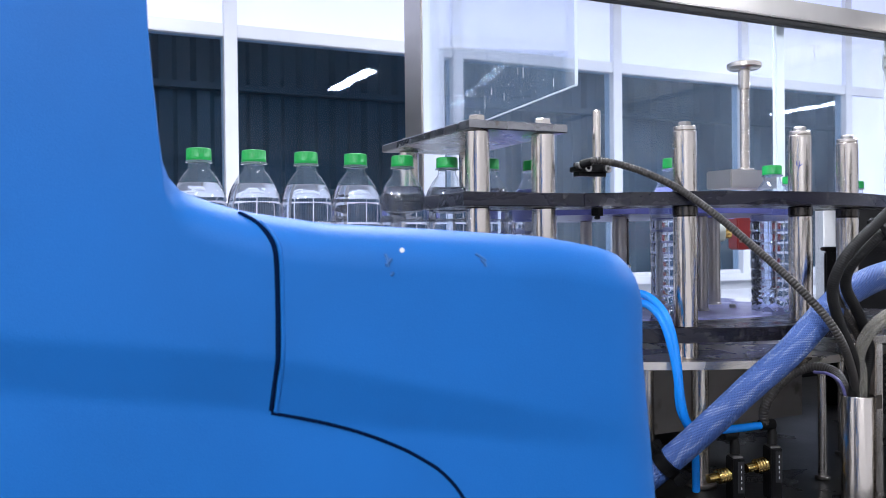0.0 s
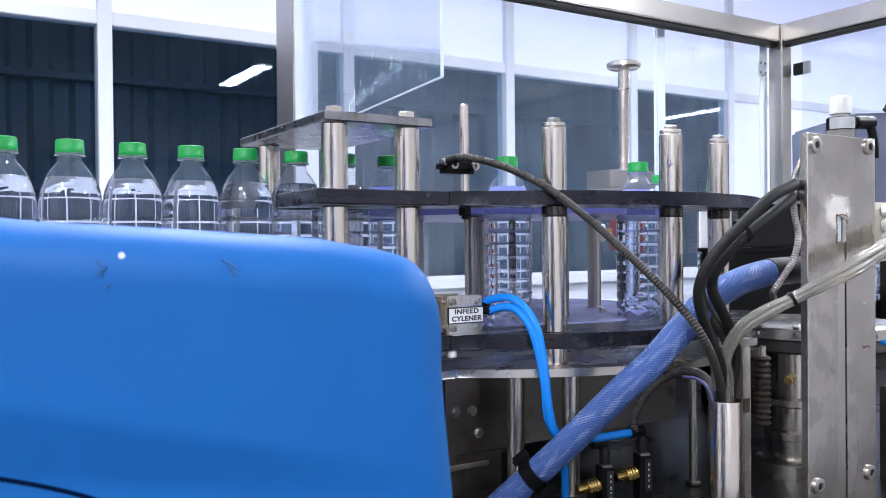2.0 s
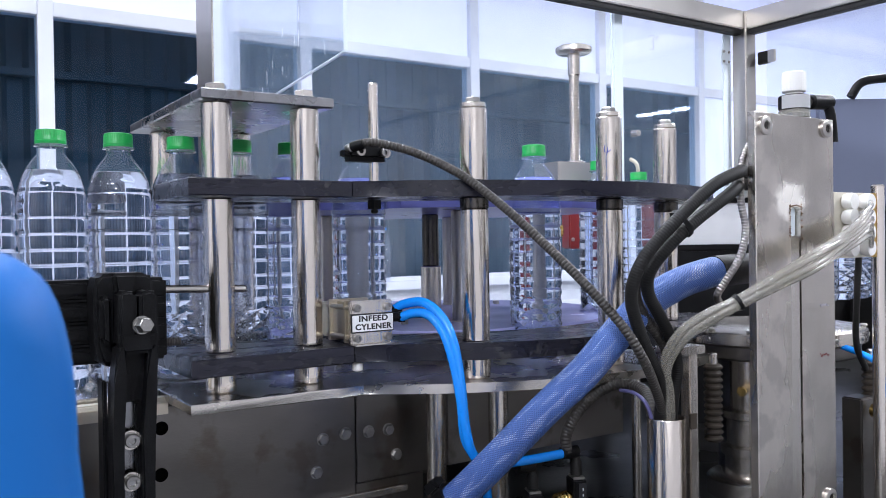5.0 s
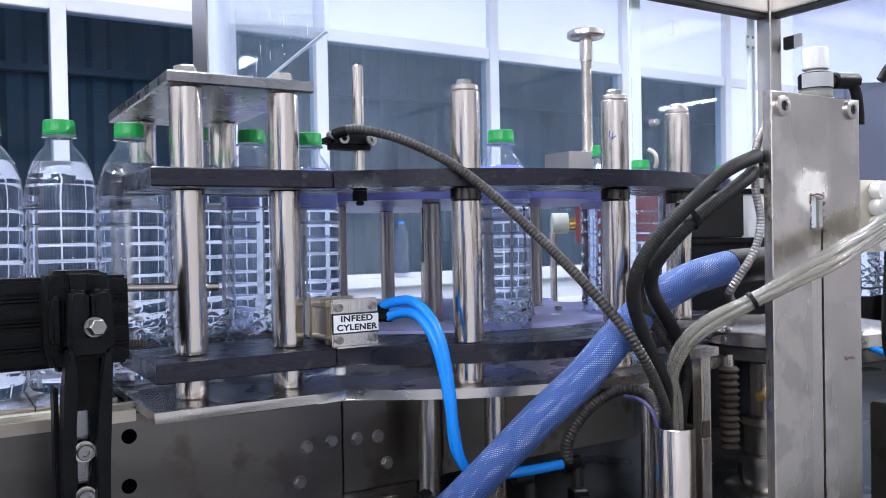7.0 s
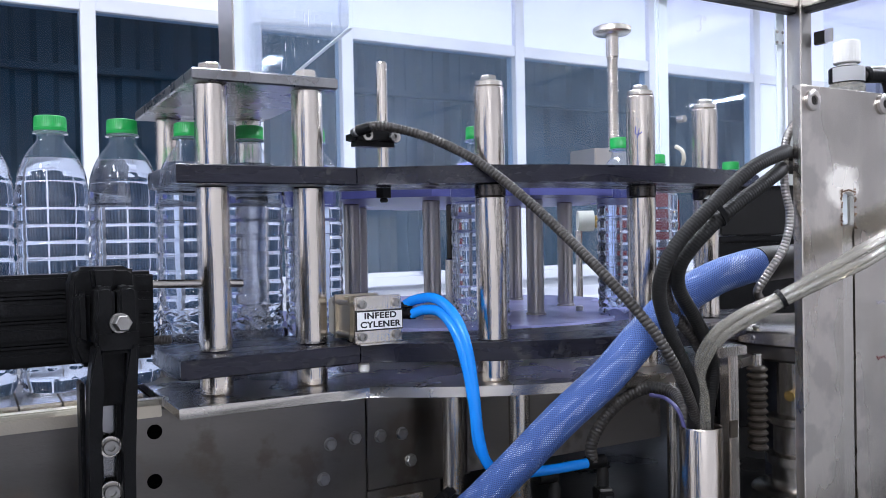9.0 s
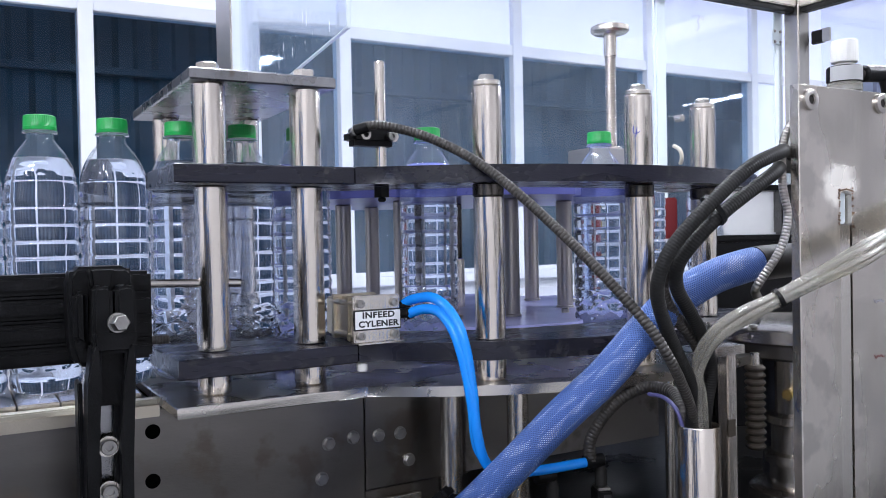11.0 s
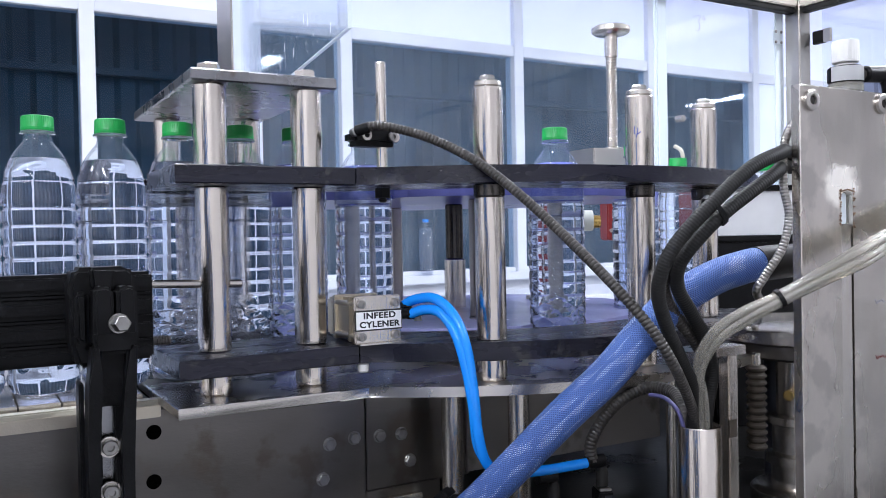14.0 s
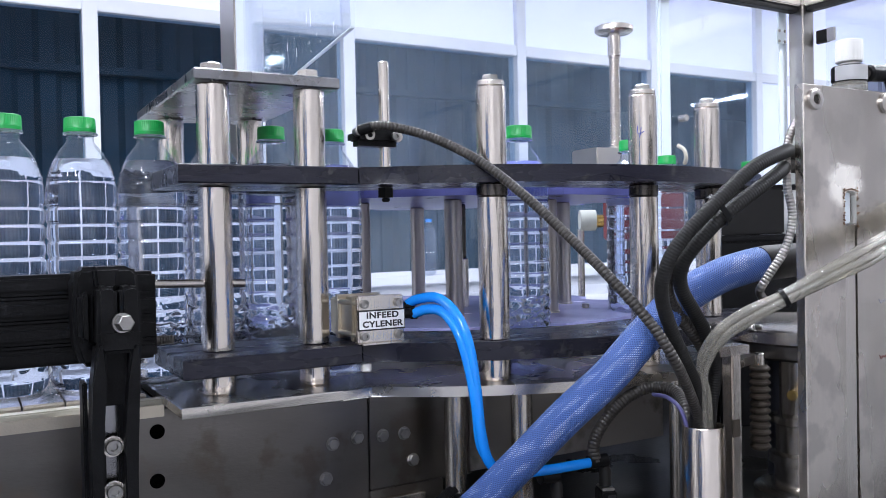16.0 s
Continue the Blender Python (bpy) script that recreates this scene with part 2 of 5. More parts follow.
ALUWARM = material("cylinder_tube_aluminium", (0.62, 0.56, 0.46), 0.34, 1, 0.1, 20, 0.2, 500)
LABEL = material("white_label", (0.80, 0.80, 0.80), 0.45, 0, 0.03, 30)
PALEFRONT = material("pale_post_front", (0.74, 0.80, 0.88), 0.30, 0, 0.05, 7, 0.1, 60, rough_var=0.08, wear=(0.60, 0.64, 0.70), wear_at=0.68)
SEAM = material("seam_shadow_gap", (0.002, 0.008, 0.030), 0.9, spec=0.0)
SCUFF = material("scuffed_blue_plastic", (0.008, 0.085, 0.26), 0.6)
HOLE = material("unlit_hole", (0.002, 0.002, 0.002), 0.9, spec=0.0)
VIOLET = material("violet_cable_jacket", (0.10, 0.095, 0.24), 0.4, 0, 0.1, 40)
MARKER = material("faded_marker", (0.42, 0.42, 0.50), 0.6)
INKBLUE = material("blue_marker_ink", (0.03, 0.06, 0.35), 0.5)
INK = material("black_ink", (0.012, 0.012, 0.014), 0.5)
WHITEPL = material("white_plastic", (0.74, 0.73, 0.70), 0.38, 0, 0.05, 40)
CREAM = material("cream_plastic", (0.62, 0.58, 0.48), 0.4, 0, 0.06, 40)
BRASS = material("brass", (0.68, 0.47, 0.16), 0.24, 1, 0.12, 60)
RED = material("red_plastic", (0.17, 0.011, 0.013), 0.4, 0, 0.08, 30)
WALLWHITE = material("white_painted_panel", (0.78, 0.79, 0.83), 0.45, 0, 0.03, 2.0, 0.1, 120)
GREYWALL = material("pale_painted_wall", (0.52, 0.505, 0.50), 0.5, 0, 0.06, 1.2, 0.1, 120)
MULLION = material("white_aluminium_profile", (0.76, 0.78, 0.83), 0.32, 0.0, 0.03, 5, rough_var=0.05)
PANEL = material("pale_panel_daylight_glow", (0.70, 0.73, 0.86), 0.42, 0, 0.03, 1.6, 0.05, 60)
# emission added to the panel stands in for daylight from behind
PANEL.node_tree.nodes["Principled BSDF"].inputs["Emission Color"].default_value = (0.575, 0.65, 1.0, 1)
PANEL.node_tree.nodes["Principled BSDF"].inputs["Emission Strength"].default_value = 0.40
FLOOR = material("grey_epoxy_floor", (0.16, 0.165, 0.17), 0.3, 0, 0.15, 1.5, 0.1, 40, rough_var=0.1)
BED = material("dark_machine_bed", (0.008, 0.0078, 0.0075), 0.30, 0.0, 0.5, 8, 0.2, 200, rough_var=0.12, spec=0.3, wear=(0.03, 0.028, 0.026), wear_at=0.64)
HALL = material("teal_grey_cladding", (0.032, 0.095, 0.125), 0.5, 0, 0.2, 1.5, 0.1, 60)
DARK = material("dark_grey_paint", (0.05, 0.055, 0.075), 0.45, 0, 0.12, 5)
PANE = thin_sheet("window_glass", (0.70, 0.83, 0.95), 0.025)
ACRYLIC = thin_sheet("clear_acrylic", (0.955, 0.965, 0.99), 0.05, 0.045)
PETWALL = thin_sheet("thin_clear_plastic", (0.95, 0.965, 0.985), 0.07, 0.05)
ACRYLIC_EDGE = material("acrylic_edge", (0.78, 0.86, 0.90), 0.2)
GLOW = emitter("lamp_tube_glow", (0.86, 0.91, 1.0), 14.0)


# ---- mesh helpers ----
def part(name, bm, mat, parent=None, label="", smooth=40):
    me = bpy.data.meshes.new(name)
    bmesh.ops.recalc_face_normals(bm, faces=bm.faces)
    if smooth:
        for f in bm.faces:
            f.smooth = True
        for e in bm.edges:
            if len(e.link_faces) == 2 and e.calc_face_angle(0) > radians(smooth):
                e.smooth = False
    bm.to_mesh(me)
    bm.free()
    me.materials.append(mat)
    ob = new(name, me)
    if parent:
        ob.parent = parent
    if label:
        ob["label"] = label
    return ob


def thing(name, label, category, m=None, group="", kind=""):
    ob = new(name)
    ob.empty_display_size = 0.02
    if m is not None:
        ob.matrix_world = m
    return tagged(ob, label, category, group, kind)


def box(x0, x1, y0, y1, z0, z1, bevel=0.0, seg=2):
    bm = bmesh.new()
    bmesh.ops.create_cube(bm, size=1)
    for v in bm.verts:
        v.co = ((x0 + x1) / 2 + v.co.x * (x1 - x0), (y0 + y1) / 2 + v.co.y * (y1 - y0), (z0 + z1) / 2 + v.co.z * (z1 - z0))
    if bevel:
        bmesh.ops.bevel(bm, geom=list(bm.edges), offset=bevel, segments=seg, affect="EDGES", clamp_overlap=True)
    return bm


def lathe(profile, seg=32, axis="z", at=(0, 0, 0)):
    """profile: (radius, height) from bottom to top."""
    bm = bmesh.new()
    rings = []
    for r, h in profile:
        if r < 1e-6:
            rings.append([bm.verts.new((0, 0, h))])
        else:
            rings.append([bm.verts.new((r * math.cos(2 * math.pi * k / seg), r * math.sin(2 * math.pi * k / seg), h)) for k in range(seg)])
    for a, b in zip(rings, rings[1:]):
        for k in range(seg):
            n = (k + 1) % seg
            if len(a) == 1 and len(b) == 1:
                break
            if len(a) == 1:
                bm.faces.new((a[0], b[k], b[n]))
            elif len(b) == 1:
                bm.faces.new((a[k], a[n], b[0]))
            else:
                bm.faces.new((a[k], a[n], b[n], b[k]))
    turn = {"z": Matrix(), "x": Matrix.Rotation(radians(90), 4, "Y"), "y": Matrix.Rotation(radians(-90), 4, "X")}[axis]
    bm.transform(Matrix.Translation(at) @ turn)
    return bm


def rod(r, z0, z1, at=(0, 0), seg=28, bevel=0.0015):
    bm = lathe([(0, z0), (r - bevel, z0), (r, z0 + bevel), (r, z1 - bevel), (r - bevel, z1), (0, z1)], seg)
    bm.transform(Matrix.Translation((at[0], at[1], 0)))
    return bm


def cyl(r, a, b, seg=20, bevel=0.0008):
    """A rod from point a to point b."""
    a, b = Vector(a), Vector(b)
    h = (b - a).length
    bm = lathe([(0, 0), (r - bevel, 0), (r, bevel), (r, h - bevel), (r - bevel, h), (0, h)], seg)
    bm.transform(Matrix.Translation(a) @ (b - a).to_track_quat("Z", "Y").to_matrix().to_4x4())
    return bm


def prism(outline, z0, z1, bevel=0.001):
    bm = bmesh.new()
    lo = [bm.verts.new((x, y, z0)) for x, y in outline]
    hi = [bm.verts.new((x, y, z1)) for x, y in outline]
    n = len(outline)
    bm.faces.new(lo[::-1])
    bm.faces.new(hi)
    for k in range(n):
        bm.faces.new((lo[k], lo[(k + 1) % n], hi[(k + 1) % n], hi[k]))
    if bevel:
        rim = [e for e in bm.edges if abs(e.verts[0].co.z - e.verts[1].co.z) < 1e-6]
        bmesh.ops.bevel(bm, geom=rim, offset=bevel, segments=1, affect="EDGES")
    return bm


def join(*bms):
    me = bpy.data.meshes.new("joint")
    out = bmesh.new()
    for b in bms:
        b.to_mesh(me)
        out.from_mesh(me)
        b.free()
    bpy.data.meshes.remove(me)
    return out


def spline(points, step=0.004):
    """A smooth line through points, in even steps."""
    p = [Vector(q) for q in points]
    p = [p[0] * 2 - p[1]] + p + [p[-1] * 2 - p[-2]]
    fine = []
    for k in range(1, len(p) - 2):
        for n in range(24):
            s = n / 24
            a, b, c, d = p[k - 1], p[k], p[k + 1], p[k + 2]
            fine.append(0.5 * (2 * b + (c - a) * s + (2 * a - 5 * b + 4 * c - d) * s * s + (3 * b - a - 3 * c + d) * s ** 3))
    fine.append(p[-2])
    out, gone, want = [fine[0]], 0.0, step
    for a, b in zip(fine, fine[1:]):
        d = (b - a).length
        while want <= gone + d and d > 0:
            out.append(a.lerp(b, (want - gone) / d))
            want += step
        gone += d
    return out


def sweep(points, radius, seg=14, step=0.006, ridge=0.0, pitch=0.0, twist=False):
    """A hose along points. ridge and pitch: depth and spacing of its corrugation."""
    if ridge:
        step = pitch / 4
    line = spline(points, step)
    bm = bmesh.new()
    uv = bm.loops.layers.uv.new("UVMap")
    up = Vector((0.3, 0.2, 1)).normalized()
    rings = []
    for k, q in enumerate(line):
        t = (line[min(k + 1, len(line) - 1)] - line[max(k - 1, 0)]).normalized()
        side = t.cross(up)
        side = side.normalized() if side.length > 1e-4 else t.orthogonal().normalized()
        up = side.cross(t).normalized()
        wave = (0.0, 0.85, 1.0, 0.85)[k % 4] if ridge else 0
        r = radius - ridge + ridge * wave
        ring = []
        for n in range(seg):
            a = 2 * math.pi * n / seg
            ring.append(bm.verts.new(q + side * (r * math.cos(a)) + up * (r * math.sin(a))))
        rings.append(ring)
    for k, (a, b) in enumerate(zip(rings, rings[1:])):
        for n in range(seg):
            m = (n + 1) % seg
            f = bm.faces.new((a[n], a[m], b[m], b[n]))
            for lp, (du, dv) in zip(f.loops, ((0, n), (0, n + 1), (1, n + 1), (1, n))):
                lp[uv].uv = ((k + du) * step * 4, dv / seg * 2 * math.pi * radius * 4)
    bm.faces.new(rings[0][::-1])
    bm.faces.new(rings[-1])
    return bm


def hex_bolt(r, h, at, way, name="bolt", parent=None, socket=False, mat=None):
    """A bolt head at a point, facing way: hexagon, or round with a socket."""
    if socket:
        bm = lathe([(0, h * 0.45), (r * 0.45, h * 0.45), (r * 0.5, h), (r * 0.9, h), (r, h * 0.85), (r, 0), (0, 0)][::-1], 18)
    else:
        bm = join(lathe([(0, 0), (r, 0), (r, h * 0.85), (r * 0.85, h), (0, h)], 6), lathe([(0, 0), (r * 1.15, 0), (r * 1.15, h * 0.18), (0, h * 0.18)], 18))
    q = Vector(way).to_track_quat("Z", "Y").to_matrix().to_4x4()
    bm.transform(Matrix.Translation(at) @ q)
    return part(name, bm, mat or BOLT, parent, smooth=30)


# ---- the room ----
def room():
    wall_y = 3.76
    tagged(part("floor", box(-4.2, 11.2, -3.2, 9.2, -0.1, 0), FLOOR), "grey epoxy factory floor", "floor", kind="structure")
    tagged(part("ceiling", box(-4.2, 11.2, -3.2, 3.70, 3.10, 3.2), WALLWHITE), "white panelled ceiling", "ceiling", kind="structure")
    for name, b, mat, label in (("wall_west", (-4.2, -4.1, -3.1, 9.1, 0, 3.1), GREYWALL, "plain pale painted wall"), ("wall_east", (11.1, 11.2, -3.1, 9.1, 0, 3.1), WALLWHITE, "plain white painted wall"),
                                ("wall_south", (-4.1, 11.1, -3.2, -3.1, 0, 3.1), GREYWALL, "plain pale painted wall")):
        tagged(part(name, box(*b), mat), label, "wall", kind="structure")
    tagged(part("wall_north", box(-4.1, 11.1, wall_y, wall_y + 0.1, 0, 0.90), WALLWHITE), "low white wall below the window band", "wall", kind="structure")
    tagged(part("window_sill", box(-4.1, 11.1, wall_y - 0.05, wall_y + 0.12, 0.90, 0.945, 0.004), MULLION), "white aluminium window sill", "sill", kind="structure")
    edges = [-4.05, -2.95, -1.80, -0.65, 0.488, 1.642, 2.65, 3.615, 4.53, 11.05]
    half = 0.030
    for n, x in enumerate(edges):
        tagged(part("mullion", box(x - half, x + half, wall_y - 0.035, wall_y + 0.055, 0.945, 3.1, 0.003), MULLION), "white aluminium window mullion", "mullion", kind="structure")
    for n, (a, b) in enumerate(zip(edges, edges[1:])):
        w = thing(f"window_{n + 1}", "aluminium framed window, dark glass below a pale panel", "window", kind="structure")
        a, b = a + half, b - half
        part("transom", box(a, b, wall_y - 0.030, wall_y + 0.050, 2.100, 2.158, 0.003), MULLION, w)
        if a > 4.5:
            # pale wall panel past the last glass, given the same added glow
            part("lower_panel", box(a, b, wall_y - 0.004, wall_y + 0.016, 0.945, 2.100), PANEL, w, "frosted pale panel with daylight put in as glow", smooth=0)
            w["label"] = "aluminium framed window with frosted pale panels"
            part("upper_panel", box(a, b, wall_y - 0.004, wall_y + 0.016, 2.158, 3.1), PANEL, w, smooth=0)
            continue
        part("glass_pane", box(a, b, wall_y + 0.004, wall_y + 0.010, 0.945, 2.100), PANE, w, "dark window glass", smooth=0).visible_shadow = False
        part("upper_panel", box(a, b, wall_y - 0.004, wall_y + 0.016, 2.158, 3.1), PANEL, w, "frosted pale panel with daylight put in as glow", smooth=0)
        part("glazing_bead", box(a, b, wall_y - 0.012, wall_y + 0.003, 0.945, 0.968, 0.002), MULLION, w)
    # the dim hall behind the glass: ribbed cladding
    bm = bmesh.new()
    y0, pitch, deep = 6.6, 0.28, 0.045
    xs, x = [], -4.1
    while x < 11.0:
        xs += [(x, 0), (x + 0.10, 0), (x + 0.14, deep), (x + 0.24, deep)]
        x += pitch
    lo = [bm.verts.new((x, y0 - d, 0)) for x, d in xs]
    hi = [bm.verts.new((x, y0 - d, 3.6)) for x, d in xs]
    for k in range(len(xs) - 1):
        bm.faces.new((lo[k], lo[k + 1], hi[k + 1], hi[k]))
    tagged(part("hall_cladding", bm, HALL, smooth=20), "dim teal grey ribbed metal cladding of the hall behind", "cladding", kind="structure")
    tagged(part("hall_ceiling", box(-4.1, 11.1, 3.87, 6.7, 3.6, 3.7), DARK), "dark roof of the hall behind", "ceiling", kind="structure")
    for z in (1.55, 2.35):
        tagged(part("hall_purlin", box(-4.1, 11.1, 6.46, 6.55, z, z + 0.05), HALL), "steel rail across the hall cladding", "rail", kind="structure")


def light_fixtures():
    first = None
    # the added fill lamps get the same batten as the two known ones
    for lx, ly, lz in LAMPS:
        if first is None:
            first = thing("ceiling_light", "slim white lit batten, one of two known and seven added as fill", "ceiling light", pose(lx, ly, lz), "ceiling lights")
            part("housing", box(-0.05, 0.05, -0.62, 0.62, 0.03, 0.22, 0.006), WHITEPL, first)
            part("tube", cyl(0.016, (0, -0.59, 0.014), (0, 0.59, 0.014)), GLOW, first, "glowing lamp tube")
        else:
            copy_thing(first, pose(lx, ly, lz))


# ---- the bottling machine: posts and plates ----
STAR = (0.655, 1.133)


def arc(r, a0, a1, n, c=STAR):
    return [(c[0] + r * math.cos(radians(a0 + (a1 - a0) * k / n)), c[1] + r * math.sin(radians(a0 + (a1 - a0) * k / n))) for k in range(n + 1)]


PLATE_C = (0.67, 1.133)


def guide_plates():
    curve_out = arc(0.45, 229.5, 312, 40, PLATE_C)
    curve_in = arc(0.332, 312, 221, 40)
    curved = [(0.3585, 0.7952)] + curve_out + curve_in + [(0.372, 0.925)]
    straight = [(0.176, 0.795), (0.357, 0.795), (0.3705, 0.925), (0.176, 0.925)]
    for z0, z1, what in ((1.202, 1.220, "upper"), (1.018, 1.037, "lower")):
        g = tagged(part("guide_plate", prism(straight, z0, z1, 0.0012), PLATE, smooth=30), f"straight black polymer bottle guide plate, {what} tier", "guide plate", "guide plates")
        g = tagged(part("curved_guide_plate", prism(curved, z0 + 0.0005, z1 + 0.0005, 0.0012), PLATE, smooth=30), f"curved black polymer bottle guide plate, {what} tier", "guide plate", "guide plates")
    deck = [(0.172, 0.786), (0.330, 0.783)] + arc(0.462, 228.5, 330, 48, PLATE_C) + [(1.25, 1.30), (0.9, 1.45), (0.40, 1.35), (0.34, 1.05), (0.172, 1.05)]
    tagged(part("deck_plate", prism(deck, 0.984, 0.9945, 0.0012), DECK, smooth=30), "thick bright stainless steel deck plate under the bottles", "plate")
    # rear guide of the infeed lane
    for z0, z1 in ((1.202, 1.220), (1.018, 1.037)):
        tagged(part("rear_guide_plate", prism([(0.176, 1.006), (0.36, 1.006), (0.345, 1.135), (0.176, 1.135)], z0, z1), PLATE, smooth=30), "black polymer guide plate behind the infeed lane", "guide plate", "guide plates")


def posts():
    def post(x, y, top, r=0.0162, name="guide_post"):
        p = thing(name, "polished stainless steel round post with a bolted cap", "post", pose(x, y, 0), "guide posts")
        part("lower_sleeve", rod(r, 0.9945, 1.018), POLISH, p)
        part("middle_sleeve", rod(r, 1.037, 1.1888), POLISH, p)
        part("collar", rod(r * 1.03, 1.1885, 1.2018, bevel=0.001), DARKSTEEL, p, "dark steel collar under the plate")
        part("upper_sleeve", rod(r, 1.220, top - 0.008), POLISH, p)
        part("end_cap", rod(r * 0.93, top - 0.008, top - 0.002, bevel=0.001), STEEL, p)
        part("cap_bolt", lathe([(0, top - 0.002), (0.009, top - 0.002), (0.009, top + 0.003), (0.0075, top + 0.0045), (0, top + 0.0045)], 6), BOLT, p, smooth=30)
        return p
    for x, y in ((0.490, 0.748), (0.684, 0.727), (0.836, 0.771)):
        post(x, y, 1.312)
    m = thing("ink_mark", "small blue handwritten mark on the post", "mark", pose(0.684, 0.727, 1.262))
    wrap = lambda a, z: (0.0163 * math.cos(radians(a)), 0.0163 * math.sin(radians(a)), z)
    part("stroke", sweep([wrap(209, 0.006), wrap(206, -0.001), wrap(214, -0.003), wrap(226, -0.002), wrap(234, 0.000)], 0.0005, 6, 0.001), INKBLUE, m)
    part("stroke", sweep([wrap(222, 0.004), wrap(219, -0.003), wrap(214, -0.007)], 0.0005, 6, 0.001), INKBLUE, m)
    # four shorter posts that carry the steel top plate
    for x, y in ((0.2225, 0.845), (0.3225, 0.841), (0.238, 1.112), (0.334, 1.085)):
        p = thing("portal_post", "polished stainless steel post under the top plate", "post", pose(x, y, 0), "portal posts")
        part("lower_sleeve", rod(0.0165, 0.9945, 1.018), POLISH, p)
        part("middle_sleeve", rod(0.0165, 1.037, 1.2018), POLISH, p)
        part("upper_sleeve", rod(0.0165, 1.220, 1.3035), POLISH, p)
    t = thing("top_plate", "heavy bright steel plate bolted on four posts", "plate")
    part("plate", prism([(0.199, 0.822), (0.350, 0.822), (0.358, 1.135), (0.203, 1.140)], 1.3035, 1.3155, 0.0015), MILL, t, smooth=30)
    for x, y in ((0.2225, 0.845), (0.3225, 0.841), (0.238, 1.112), (0.334, 1.085)):
        hex_bolt(0.0115, 0.009, (x, y, 1.3155), (0, 0, 1), parent=t, mat=STEEL)
    # slim rod with the sensor clamp
    r = thing("sensor_rod", "slim stainless rod bolted through the guide plate", "rod", pose(0.407, 0.834, 0))
    part("shaft", rod(0.0062, 1.2205, 1.340, bevel=0.002), POLISH, r)
    part("nut", lathe([(0, 1.191), (0.009, 1.191), (0.009, 1.2018), (0, 1.2018)], 6), RUBBER, r, smooth=30)
    part("stud", rod(0.0045, 1.186, 1.191), RUBBER, r)
    c = thing("sensor_clamp", "black cross clamp holding a sensor on the rod", "clamp", pose(0.407, 0.834, 1.2565))
    part("jaw", box(-0.041, 0.017, -0.013, 0.013, -0.0105, 0.0085, 0.0062, 4), BLACK, c)
    for x, z in ((-0.024, 0.001), (0.009, 0.000)):
        part("socket_ring", lathe([(0.0030, 0), (0.0058, 0), (0.0058, 0.0018), (0.0030, 0.0018)], 22, "y", (x, -0.0146, z)), FRAME, c, "bright screw ring")
    part("sensor_tip", cyl(0.0050, (-0.036, -0.004, 0.004), (-0.036, -0.014, 0.004)), BOLT, c, "dull sensor tip")
    hex_bolt(0.005, 0.005, (0.006, -0.013, 0), (0, -1, 0), "screw", c, True)


HUB = (0.668, 1.120)


def star_wheel():
    """The turning wheel that carries the bottles round; returns it to be keyed."""
    w = thing("star_wheel", "two-tier polymer star wheel with seven bottle pockets", "star wheel", pose(HUB[0], HUB[1], 0))
    n, outer, pocket, path = 7, 0.286, 0.0375, 0.277
    outline = []
    for k in range(n):
        mid = 360 / n * k
        half = 7.6
        cx, cy = path * math.cos(radians(mid)), path * math.sin(radians(mid))
        for s in range(13):
            a = mid + 98 + 164 / 12 * s
            outline.append((cx + pocket * math.cos(radians(a)), cy + pocket * math.sin(radians(a))))
        for s in range(1, 8):
            a = mid + half + (360 / n - 2 * half) * s / 8
            outline.append((outer * math.cos(radians(a)), outer * math.sin(radians(a))))
    # order each pocket so that the outline runs round once
    outline.sort(key=lambda p: math.atan2(p[1], p[0]))
    part("upper_disc", prism(outline, 1.196, 1.214, 0), DISCSHADED, w, "upper star disc with its underside shade in the colour", smooth=30)
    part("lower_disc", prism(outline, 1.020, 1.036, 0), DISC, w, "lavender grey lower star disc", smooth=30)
    for k in range(n):
        a = radians(360 / n * (k + 0.66))
        x, y = 0.170 * math.cos(a), 0.170 * math.sin(a)
        post = part("spacer", rod(0.0118, 1.036, 1.196, (x, y), 24), SPACER, w, "dull steel spacer between the discs")
        part("foot_ring", lathe([(0.0118, 1.036), (0.0135, 1.036), (0.0135, 1.0385), (0.0118, 1.0395)], 24, at=(x, y, 0)), SPACER, post)
        a = radians(360 / n * (k + 0.16))
        part("disc_screw", lathe([(0, 1.036), (0.0055, 1.036), (0.0055, 1.0415), (0.0045, 1.0425), (0, 1.0425)], 12, at=(0.195 * math.cos(a), 0.195 * math.sin(a), 0)), BOLT, w)
    part("hub", rod(0.0165, 1.036, 1.112, seg=32), STEEL, w, "steel hub sleeve")
    part("hub_shaft", rod(0.0135, 1.112, 1.196, seg=32), DARKSTEEL, w, "blackened upper hub shaft")
    part("shaft", rod(0.03, 0.995, 1.020), STEEL, w)
    return w


def height_screw():
    s = thing("height_screw", "stainless height adjusting screw with a round hand disc", "adjusting screw", pose(1.112, 1.256, 0))
    part("disc", lathe([(0, 1.532), (0.032, 1.532), (0.037, 1.536), (0.037, 1.544), (0.032, 1.547), (0, 1.547)], 36), STEEL, s)
    part("sleeve", rod(0.0125, 1.487, 1.532), POLISH, s)
    prof, z = [(0, 1.31)], 1.31
    while z < 1.487:
        prof += [(0.0098, z), (0.0108, z + 0.001), (0.0098, z + 0.002)]
        z += 0.003
    part("threaded_shaft", lathe(prof + [(0, 1.49)], 20), STEEL, s)
    part("nut", rod(0.02, 1.304, 1.312), STEEL, s)
    part("block", box(-0.085, 0.05, -0.045, 0.03, 1.266, 1.305, 0.002), FRAME, s, "machined steel block")
    part("foot", rod(0.012, 0.9945, 1.266, (0.035, 0.0)), STEEL, s)


